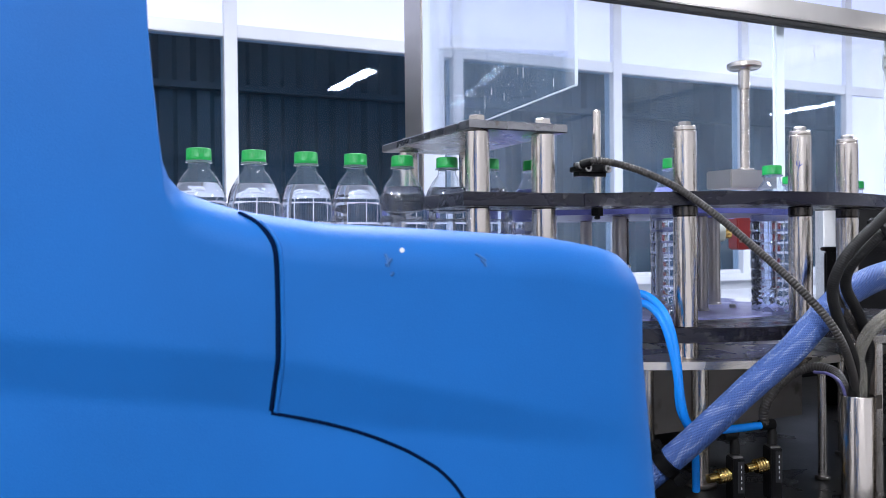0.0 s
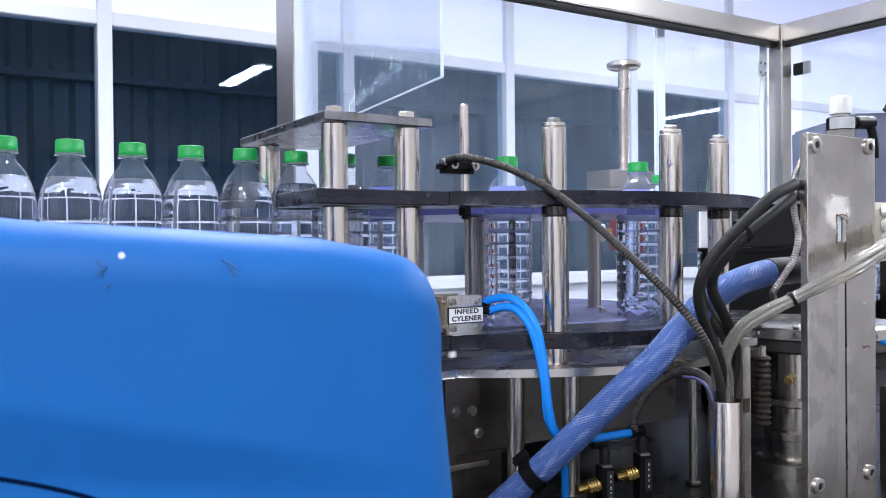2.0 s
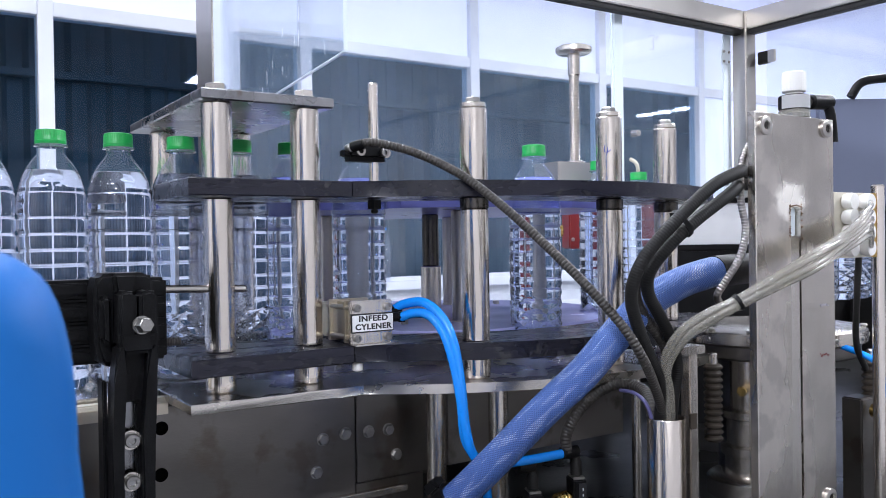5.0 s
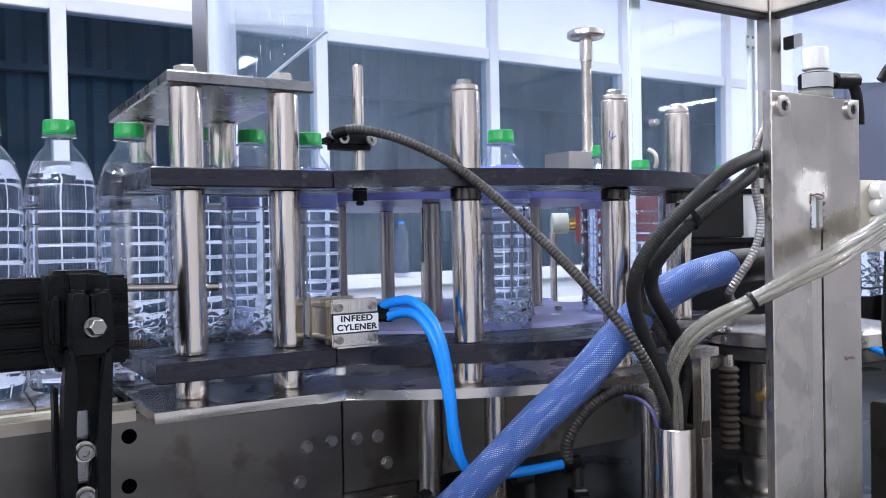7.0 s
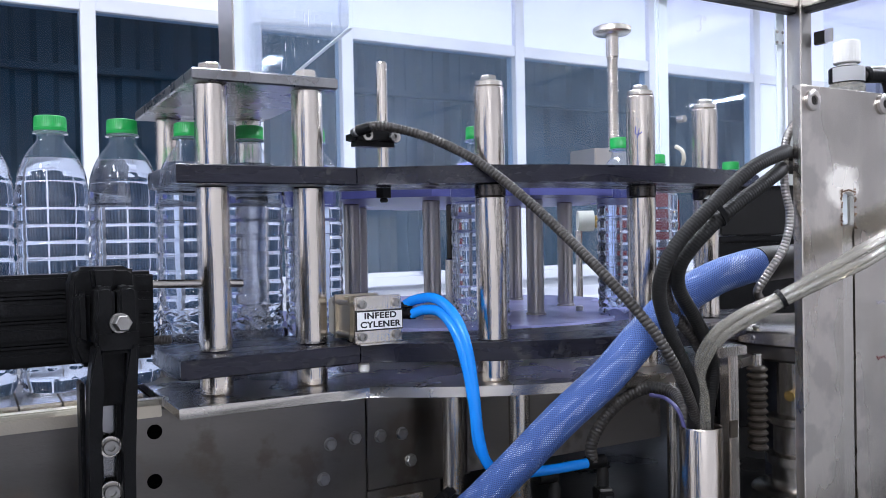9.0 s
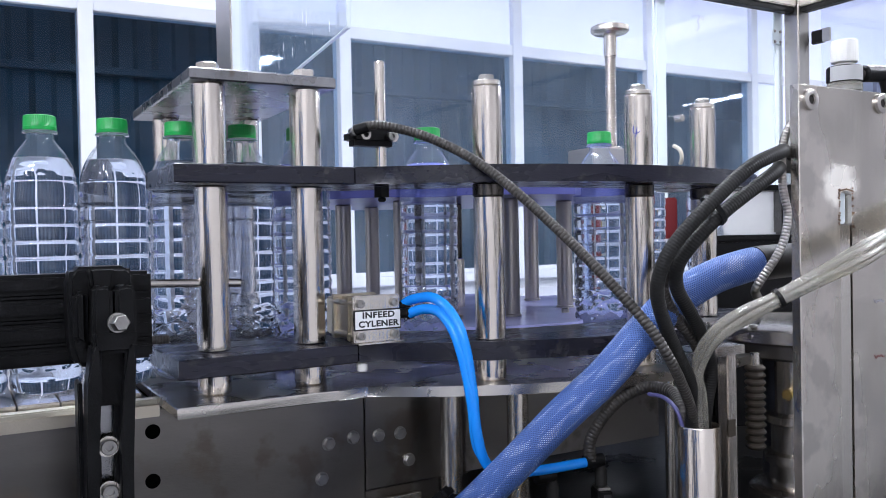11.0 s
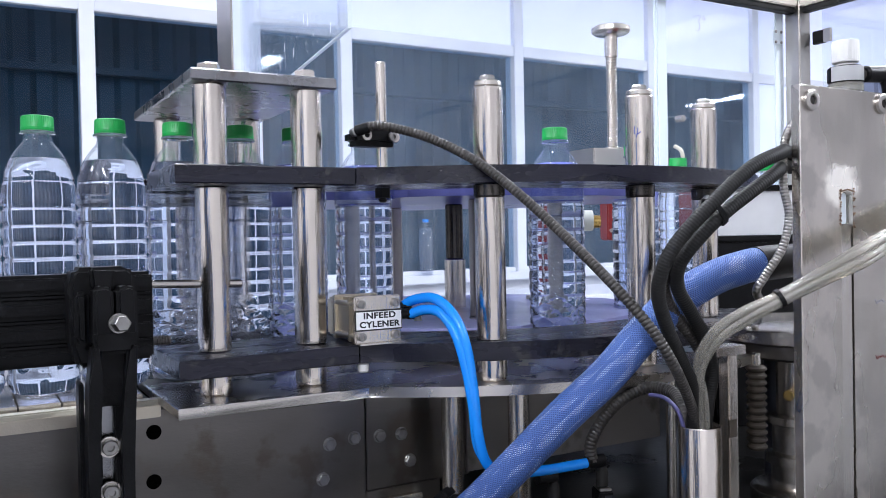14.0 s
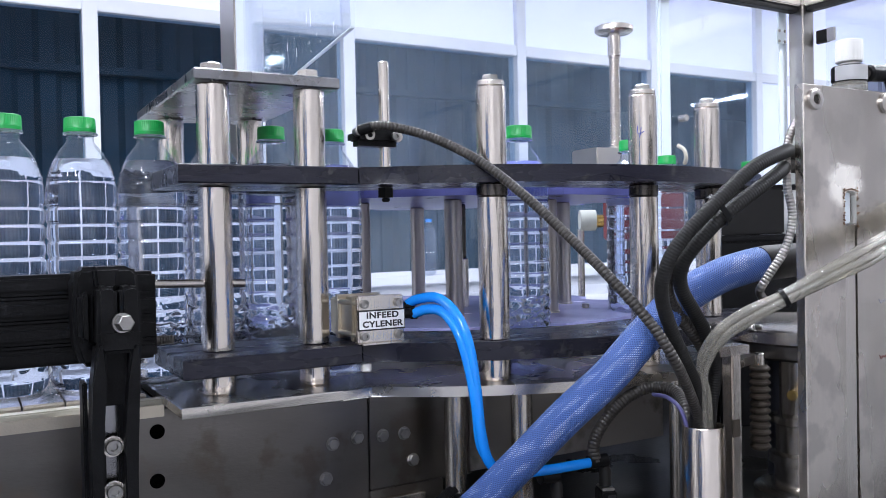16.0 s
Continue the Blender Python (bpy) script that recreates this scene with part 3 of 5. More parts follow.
def legs_and_frame():
    first = None
    for x, y in ((0.490, 0.835), (0.552, 0.790), (0.735, 0.735), (0.88, 0.82)):
        r = 0.0125 if x < 0.7 else 0.006
        p = thing("support_column", "round stainless column under the deck plate", "column", pose(x, y, 0), "support columns")
        part("tube", rod(r, 0.80, 0.984), STEEL, p)
        part("flange", rod(r * 1.8, 0.80, 0.806), SHEET, p)
    b = thing("machine_bed", "dark oily machine bed with a steel skirt", "machine bed")
    part("top", box(0.30, 2.4, 0.30, 1.52, 0.765, 0.80, 0.003), BED, b)
    # two dark plates added only to keep rear and side light off the bed
    part("rear_light_block", box(0.66, 2.38, 1.40, 1.42, 0.80, 0.983, 0.003), BED, b, "added dark plate that blocks light under the deck")
    part("side_light_block", box(2.34, 2.36, 0.34, 1.40, 0.80, 1.10, 0.003), BED, b)
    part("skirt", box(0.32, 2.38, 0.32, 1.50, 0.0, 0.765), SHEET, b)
    # conveyor
    c = thing("infeed_conveyor", "stainless slat conveyor feeding the bottles", "conveyor")
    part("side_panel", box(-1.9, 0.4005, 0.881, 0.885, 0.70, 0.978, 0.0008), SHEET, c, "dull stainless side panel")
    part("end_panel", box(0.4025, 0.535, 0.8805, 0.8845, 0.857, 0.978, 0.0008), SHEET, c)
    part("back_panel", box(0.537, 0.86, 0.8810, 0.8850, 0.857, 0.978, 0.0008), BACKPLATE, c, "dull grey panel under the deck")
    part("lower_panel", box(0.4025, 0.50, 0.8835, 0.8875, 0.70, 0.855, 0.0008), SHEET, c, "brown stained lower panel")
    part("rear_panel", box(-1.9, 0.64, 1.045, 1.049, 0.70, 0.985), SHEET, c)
    part("wear_strip", box(-1.9, 0.174, 0.876, 0.892, 0.979, 0.9895, 0.0015), CREAM, c, "worn pale wear strip")
    part("strip_edge", box(-1.9, 0.174, 0.8735, 0.8765, 0.972, 0.984, 0.0006), ALUWARM, c)
    for x, z in ((0.168, 0.956), (0.167, 0.906)):
        part("hole", lathe([(0, 0), (0.0075, 0), (0.0075, 0.0006), (0, 0.0006)], 20, "y", (x, 0.8803, z)), HOLE, c, "dark bolt hole", smooth=0)
    for x, z in ((0.357, 0.917), (0.387, 0.920), (0.419, 0.918), (0.447, 0.917), (0.458, 0.884), (0.348, 0.879)):
        hex_bolt(0.0068, 0.005, (x, 0.8805, z), (0, -1, 0), parent=c)
    part("return_cover", box(0.36, 0.47, 0.872, 0.882, 0.838, 0.846, 0.001), STEEL, c)
    part("chain_bed", box(-1.9, 0.17, 0.892, 1.045, 0.955, 0.985), BLACK, c)
    for k in range(54):
        x = -1.9 + k * 0.0382
        part("slat", box(x, x + 0.0365, 0.897, 1.04, 0.985, 0.9935, 0.0008), STEEL, c)
    for x in (-1.7, -0.6, 0.3):
        part("leg", box(x, x + 0.05, 0.93, 0.98, 0.0, 0.70, 0.003), SHEET, c)


def side_rail():
    r = thing("side_guide_rail", "black extruded guide rail along the conveyor", "guide rail")
    part("profile", box(-1.4, 0.156, 0.806, 0.838, 1.041, 1.121, 0.003), BLACK, r)
    for z, h in ((1.044, 0.010), (1.057, 0.004), (1.064, 0.011), (1.0785, 0.004), (1.0855, 0.011), (1.0995, 0.004), (1.107, 0.011)):
        part("lip", box(-1.4, 0.155, 0.8035 if h > 0.005 else 0.8048, 0.8065, z, z + h, 0.0012), BLACK, r)
    part("wear_edge", box(-1.4, 0.157, 0.838, 0.850, 1.050, 1.112, 0.003), RUBBER, r)
    part("upper_pin", cyl(0.0042, (0.156, 0.842, 1.1075), (0.250, 0.842, 1.104)), STEEL, r, "thin steel pin")
    pin = part("lower_pin", cyl(0.0042, (0.156, 0.832, 1.054), (0.176, 0.832, 1.0535)), CONDUIT, r, "threaded pin end")
    for n in range(5):
        part("thread", lathe([(0.0040, -0.0006), (0.0048, 0), (0.0040, 0.0006)], 16, "x", (0.1635 + 0.0026 * n, 0.832, 1.0538)), CONDUIT, pin)
    b = thing("rail_bracket", "black moulded clamp bracket on a slotted tapering arm", "bracket")
    upright = Matrix.Rotation(radians(90), 4, "X")

    def moulded(outline, y0, y1, bevel, name, label=""):
        bm = prism(outline, -y1, -y0, 0)
        bm.transform(upright)
        bmesh.ops.bevel(bm, geom=list(bm.edges), offset=bevel, segments=3, affect="EDGES", clamp_overlap=True)
        return part(name, bm, BLACK, b, label, smooth=50)
    moulded([(0.0815, 1.060), (0.087, 1.042), (0.130, 1.044), (0.136, 1.056), (0.1355, 1.122), (0.129, 1.1275), (0.086, 1.1275), (0.081, 1.118)], 0.770, 0.805, 0.0045, "clamp_body")
    moulded([(0.0985, 1.108), (0.116, 1.108), (0.118, 1.1275), (0.0965, 1.1275)], 0.762, 0.780, 0.003, "clamp_ridge")
    moulded([(0.084, 1.066), (0.0955, 1.060), (0.0955, 1.108), (0.0835, 1.107)], 0.758, 0.775, 0.004, "clamp_cheek")
    moulded([(0.0955, 1.062), (0.113, 1.062), (0.113, 1.110), (0.107, 1.1125), (0.0975, 1.1115)], 0.744, 0.772, 0.0035, "clamp_jaw")
    moulded([(0.1150, 1.062), (0.1325, 1.062), (0.1315, 1.1095), (0.126, 1.1125), (0.1150, 1.110)], 0.744, 0.772, 0.0035, "clamp_jaw")
    moulded([(0.0960, 1.076), (0.1320, 1.076), (0.1315, 1.064), (0.1285, 1.055), (0.0990, 1.055), (0.0955, 1.064)], 0.7425, 0.760, 0.0035, "arm_head")
    moulded([(0.0955, 1.064), (0.1035, 1.066), (0.1025, 1.030), (0.0995, 0.985), (0.0985, 0.840), (0.0885, 0.840), (0.0895, 0.975), (0.0915, 1.028)], 0.7425, 0.768, 0.0030, "arm_rib")
    moulded([(0.1225, 1.066), (0.1315, 1.064), (0.1290, 1.028), (0.1265, 0.975), (0.1255, 0.840), (0.1155, 0.840), (0.1160, 0.985), (0.1200, 1.030)], 0.7425, 0.768, 0.0030, "arm_rib")
    for x0, x1, z0, z1 in ((0.097, 0.125, 1.010, 1.062), (0.097, 0.1025, 0.840, 1.010), (0.1125, 0.1185, 0.840, 1.010)):
        part("arm_web", box(x0, x1, 0.757, 0.764, z0, z1, 0.001), BLACK, b)
    part("slot_back", box(0.1005, 0.1145, 0.7655, 0.7680, 0.840, 1.012), MILL, b, "dull steel strip behind the slot")
    screw = hex_bolt(0.0073, 0.014, (0.1155, 0.7425, 1.081), (0.12, -1, 0.05), "clamp_screw", b)
    screw["label"] = "bright hexagon clamp screw"
    for z in (0.976, 0.938):
        hex_bolt(0.0066, 0.006, (0.1078, 0.755, z), (0, -1, 0), "arm_screw", b, True)
        part("screw_washer", lathe([(0.0060, 0), (0.0088, 0), (0.0088, 0.0016), (0.0060, 0.0016)], 22, "y", (0.1078, 0.7545, z)), STEEL, b)
    part("stay", join(box(0.084, 0.130, 0.768, 0.880, 0.850, 0.880, 0.002), box(0.0865, 0.0905, 0.768, 0.790, 0.840, 1.030, 0.001)), BLACK, b)


# ---- infeed cylinder with its air tubes ----
def text_mesh(name, words, size, m, mat, parent, wide=1.0):
    cu = bpy.data.curves.new(name, "FONT")
    cu.body, cu.size, cu.align_x, cu.align_y, cu.extrude = words, size, "CENTER", "CENTER", 0.0001
    cu.offset = size * 0.036
    cu.space_character = 1.08
    tmp = new(name, cu)
    me = bpy.data.meshes.new_from_object(tmp.evaluated_get(bpy.context.evaluated_depsgraph_get()))
    bpy.data.objects.remove(tmp)
    bpy.data.curves.remove(cu)
    me.transform(m @ Matrix.Diagonal((wide, 1, 1, 1)))
    me.materials.clear()
    me.materials.append(mat)
    ob = new(name, me)
    ob.parent = parent
    return ob


def infeed_cylinder():
    c = thing("air_cylinder", "small square aluminium air cylinder with a printed label", "air cylinder", pose(0.3775, 0.790, 1.0375))
    part("end_plate", box(-0.0265, 0.0265, 0, 0.007, 0.0005, 0.050, 0.0015), STEEL, c)
    part("barrel", join(box(-0.022, 0.022, 0.007, 0.062, 0.004, 0.047, 0.006, 3), box(-0.0255, 0.0255, 0.016, 0.022, 0.002, 0.049, 0.001), box(-0.0255, 0.0255, 0.055, 0.062, 0.002, 0.049, 0.001)), ALUWARM, c)
    for sx in (-1, 1):
        for z in (0.0085, 0.0418):
            part("tie_rod", cyl(0.003, (sx * 0.0225, 0.004, z), (sx * 0.0225, 0.066, z), 10), ALUWARM, c)
            hex_bolt(0.0045, 0.004, (sx * 0.0195, 0, z), (0, -1, 0), "screw", c, True)
    part("foot_flange", box(-0.024, 0.031, -0.006, 0.016, 0, 0.0016, 0.0004), STEEL, c)
    part("rear_block", box(-0.020, 0.020, 0.062, 0.090, 0.004, 0.045, 0.002), CREAM, c)
    lab = part("label_plate", box(-0.0268, 0.0268, -0.0012, 0, 0.0142, 0.0355, 0.0003), INK, c, "black edged label")
    part("label_face", box(-0.0256, 0.0256, -0.0018, -0.0012, 0.0158, 0.0339), LABEL, lab, "white label face", smooth=0)
    up = Matrix.Rotation(radians(90), 4, "X")
    text_mesh("label_text", "INFEED", 0.0086, Matrix.Translation((0.0005, -0.00195, 0.0296)) @ up, INK, lab, 1.25)
    text_mesh("label_text", "CYLENER", 0.0086, Matrix.Translation((0.0005, -0.00195, 0.0205)) @ up, INK, lab, 1.20)
    for z, y in ((0.036, 0.012), (0.029, 0.004)):
        part("fitting", join(cyl(0.0055, (0.026, y, z), (0.036, y - 0.002, z), 14), cyl(0.0068, (0.034, y - 0.002, z), (0.042, y - 0.004, z), 6)), BLACK, c, "black push-in fitting")
    part("under_bolt", rod(0.006, -0.030, -0.0205, (-0.012, 0.014), 12), WHITEPL, c)
    t = tagged(part("air_tube", sweep([(0.412, 0.802, 1.0735), (0.420, 0.790, 1.081), (0.430, 0.762, 1.083), (0.437, 0.736, 1.066), (0.441, 0.721, 1.038), (0.443, 0.712, 0.995), (0.446, 0.709, 0.950), (0.457, 0.709, 0.917),
                                       (0.484, 0.710, 0.905), (0.524, 0.709, 0.901), (0.583, 0.700, 0.903)], 0.0054), BLUETUBE), "glossy bright blue air tube", "air tube", "air tubes")
    t = tagged(part("air_tube", sweep([(0.415, 0.790, 1.066), (0.424, 0.776, 1.071), (0.430, 0.752, 1.069), (0.434, 0.730, 1.050), (0.439, 0.719, 1.017), (0.442, 0.711, 0.978), (0.450, 0.716, 0.936), (0.470, 0.722, 0.906), (0.492, 0.735, 0.870), (0.500, 0.742, 0.812)], 0.0054), BLUETUBE),
               "glossy bright blue air tube", "air tube", "air tubes")


def valves():
    for x, y, top in ((0.597, 0.700, 0.872), (0.541, 0.712, 0.862)):
        v = thing("flow_valve", "small black solenoid valve with a brass silencer", "valve", pose(x, y, 0, 0, 0, -22), "flow valves")
        body = part("body", box(-0.0080, 0.0085, -0.0125, 0.0125, 0.801, top, 0.0012), BLACK, v)
        part("top_cap", box(-0.0070, 0.0075, -0.0105, 0.0105, top, top + 0.0030, 0.001), BOLT, v, "dull metal top cap")
        part("stem", lathe([(0, top + 0.0035), (0.0066, top + 0.0035), (0.0066, top + 0.019), (0.0050, top + 0.023), (0.0050, top + 0.029), (0, top + 0.029)], 16), RUBBER, v)
        part("elbow", cyl(0.0075, (0.002, 0, top + 0.031), (-0.020, -0.006, top + 0.031), 14), BLACK, v)
        part("side_label", box(-0.0010, 0.0075, -0.0131, -0.0125, top - 0.046, top - 0.004), INK, body, "black label with pale print")
        for n, w in enumerate((0.0062, 0.0046, 0.0070, 0.0038, 0.0058)):
            part("print_bar", box(0.0030, 0.0042, -0.0134, -0.0131, top - 0.009 - 0.0072 * n - w * 0.6, top - 0.009 - 0.0072 * n), LABEL, v, smooth=0)
        prof = [(0, 0), (0.0062, 0), (0.0062, 0.004)]
        for n in range(4):
            prof += [(0.0095, 0.0045 + 0.0045 * n), (0.0098, 0.0065 + 0.0045 * n), (0.0086, 0.0082 + 0.0045 * n)]
        prof += [(0.0058, 0.0225), (0.0058, 0.027), (0.0064, 0.0275), (0.0060, 0.036), (0, 0.036)]
        bm = lathe(prof, 18)
        bm.transform(Matrix.Translation((-0.0075, -0.004, top - 0.022)) @ Vector((-1, -0.25, -0.10)).to_track_quat("Z", "Y").to_matrix().to_4x4())
        part("brass_silencer", bm, BRASS, v, "ribbed brass silencer", smooth=30)


# ---- cable tube with its hoses ----
def cable_tube_and_hoses():
    t = thing("cable_tube", "upright stainless tube full of hoses and cables", "tube", pose(0.6245, 0.586, 0))
    part("tube", lathe([(0.0185, 0.80), (0.0205, 0.80), (0.0205, 0.957), (0.0198, 0.9585), (0.0187, 0.957), (0.0185, 0.80)], 36), POLISH, t)
    part("base_flange", rod(0.034, 0.80, 0.808), SHEET, t)
    hose = lambda name, label, pts, r, mat, **k: tagged(part(name, sweep(pts, r, **k), mat, smooth=60), label, "hose", "hoses")
    h = thing("sensor_hose", "thin dark corrugated conduit from the sensor clamp", "hose", group="hoses")
    part("conduit", sweep([(0.373, 0.822, 1.262), (0.385, 0.812, 1.266), (0.401, 0.800, 1.264), (0.430, 0.770, 1.251), (0.460, 0.729, 1.225), (0.483, 0.685, 1.189), (0.503, 0.638, 1.146), (0.516, 0.590, 1.104),
         (0.535, 0.560, 1.064), (0.552, 0.551, 1.033), (0.582, 0.563, 1.000), (0.611, 0.580, 0.968), (0.621, 0.587, 0.940)], 0.0052, seg=12, ridge=0.0009, pitch=0.0042), CONDUIT, h, smooth=60)
    part("end_sleeve", cyl(0.0060, (0.3715, 0.8235, 1.2612), (0.3830, 0.8140, 1.2652), 18), BLACK, h, "short black end sleeve")
    hose("black_conduit", "black corrugated conduit looping into the tube", [(0.715, 0.545, 1.222), (0.684, 0.531, 1.2215), (0.656, 0.513, 1.2185), (0.614, 0.513, 1.203), (0.575, 0.523, 1.171), (0.549, 0.538, 1.139), (0.540, 0.548, 1.114), (0.544, 0.557, 1.089), (0.562, 0.563, 1.056),
         (0.584, 0.567, 1.023), (0.604, 0.574, 0.993), (0.617, 0.590, 0.945)], 0.0066, RUBBER, seg=16, ridge=0.0004, pitch=0.0027)
    hose("black_conduit", "black corrugated conduit looping into the tube", [(0.715, 0.548, 1.209), (0.682, 0.533, 1.2085), (0.650, 0.516, 1.199), (0.598, 0.524, 1.167), (0.576, 0.536, 1.144), (0.566, 0.552, 1.119), (0.571, 0.560, 1.097), (0.592, 0.565, 1.073), (0.614, 0.570, 1.047),
         (0.629, 0.574, 1.013), (0.629, 0.580, 0.979), (0.630, 0.585, 0.945)], 0.0066, RUBBER, seg=16, ridge=0.0004, pitch=0.0027)
    hose("black_conduit", "black corrugated conduit bent behind the others", [(0.585, 0.540, 1.150), (0.566, 0.556, 1.128), (0.562, 0.568, 1.108), (0.573, 0.577, 1.086), (0.595, 0.582, 1.063), (0.619, 0.584, 1.039), (0.637, 0.586, 1.010), (0.640, 0.590, 0.976),
         (0.634, 0.594, 0.945)], 0.0062, CONDUIT, seg=14, ridge=0.0007, pitch=0.0038)
    hose("dark_conduit", "dark conduit arching low from the tube", [(0.619, 0.598, 0.945), (0.628, 0.612, 0.968), (0.643, 0.640, 0.980), (0.636, 0.668, 0.982), (0.616, 0.682, 0.972), (0.595, 0.692, 0.951), (0.583, 0.700, 0.925), (0.583, 0.700, 0.903)], 0.0068, CONDUIT, seg=12, ridge=0.0008, pitch=0.004)
    hose("violet_cable", "thin violet grey cable beside the conduits", [(0.612, 0.592, 0.945), (0.607, 0.597, 0.972), (0.612, 0.620, 0.981), (0.620, 0.650, 0.979)], 0.0021, VIOLET, seg=10)
    hose("steel_conduit", "spiral stainless conduit hanging by the column plate", [(0.712, 0.524, 1.268), (0.684, 0.523, 1.246), (0.671, 0.522, 1.224), (0.665, 0.518, 1.189), (0.664, 0.512, 1.160), (0.655, 0.512, 1.132), (0.641, 0.518, 1.109), (0.636, 0.526, 1.093), (0.650, 0.535, 1.084)],
         0.0040, SPIRAL, seg=12, ridge=0.0007, pitch=0.0032)
    h = thing("braided_hose", "thick blue hose in a woven nylon sleeve", "hose", group="hoses")
    part("sleeve", sweep([(0.395, 0.760, 0.815), (0.415, 0.732, 0.848), (0.440, 0.699, 0.887), (0.464, 0.664, 0.930), (0.490, 0.630, 0.975), (0.524, 0.606, 1.014), (0.557, 0.594, 1.050), (0.601, 0.592, 1.081), (0.650, 0.590, 1.101),
         (0.690, 0.588, 1.110), (0.716, 0.588, 1.1135)], 0.0172, seg=28, step=0.006), BRAID, h, "woven blue nylon sleeve", smooth=60)
    part("rubber_end", sweep([(0.708, 0.588, 1.1125), (0.730, 0.589, 1.1135), (0.78, 0.60, 1.114), (0.86, 0.63, 1.112)], 0.0182, seg=24), RUBBER, h, "black rubber end", smooth=60)
    b = thing("hose_clip", "black plastic clip round the braided hose", "clip", Matrix.Translation((0.428, 0.715, 0.868)) @ Vector((0.025, -0.034, 0.041)).to_track_quat("Z", "Y").to_matrix().to_4x4())
    part("band", lathe([(0.0178, -0.008), (0.0215, -0.008), (0.0215, 0.008), (0.0178, 0.008), (0.0178, -0.008)], 30), BLACK, b)
    part("lug", box(-0.012, 0.012, -0.034, -0.019, -0.009, 0.009, 0.003), BLACK, b)
    part("foot", box(-0.012, 0.012, 0.019, 0.032, -0.009, 0.009, 0.003), BLACK, b)
    # the bundle of clear air tubes, fanning out to the terminal block
    ends = [(0.930, 0.530, 1.192), (0.930, 0.530, 1.180), (0.932, 0.530, 1.170), (0.930, 0.530, 1.158), (0.932, 0.530, 1.148), (0.930, 0.530, 1.138)]
    for k, e in enumerate(ends):
        a = 2 * math.pi * k / 6
        o = Vector((0.0, 0.0060 * math.cos(a), 0.0060 * math.sin(a)))
        d = Vector((0.0062 * math.cos(a), 0.0062 * math.sin(a), 0))
        s = (k - 2.5) / 2.5
        pts = [Vector((0.626, 0.586, 0.945)) + d, Vector((0.610, 0.574, 0.992)) + d, Vector((0.602, 0.562, 1.027)) + o, Vector((0.605, 0.545, 1.052)) + o, Vector((0.619, 0.525, 1.070)) + o, Vector((0.639, 0.503, 1.086)) + o * 0.75,
               Vector((0.672, 0.478, 1.108)) + o, Vector((0.715, 0.468, 1.126 - 0.004 * s)) + o, Vector((0.80, 0.478, 1.150 - 0.010 * s)), Vector((0.87, 0.498, 1.167 - 0.016 * s)), Vector(e)]
        tagged(part("clear_air_tube", sweep(pts, 0.0031, 12, 0.008), CLEARTUBE, smooth=60), "milky clear air tube in a tied bundle", "air tube", "clear air tubes")
    q = Matrix.Translation((0.639, 0.503, 1.086)) @ Vector((0.033, -0.025, 0.022)).to_track_quat("Z", "Y").to_matrix().to_4x4()
    z = tagged(part("cable_tie", lathe([(0.0079, -0.002), (0.0091, -0.002), (0.0091, 0.002), (0.0079, 0.002), (0.0079, -0.002)], 18), BLACK), "black cable tie round the clear tubes", "cable tie")
    z.matrix_world = q
    z = tagged(part("cable_tie", lathe([(0.0145, -0.0025), (0.0158, -0.0025), (0.0158, 0.0025), (0.0145, 0.0025), (0.0145, -0.0025)], 20), BLACK), "black cable tie round the conduits", "cable tie")
    z.matrix_world = Matrix.Translation((0.582, 0.525, 1.166)) @ Vector((0.04, -0.012, 0.033)).to_track_quat("Z", "Y").to_matrix().to_4x4() @ Matrix.Diagonal((0.62, 1.0, 1, 1))


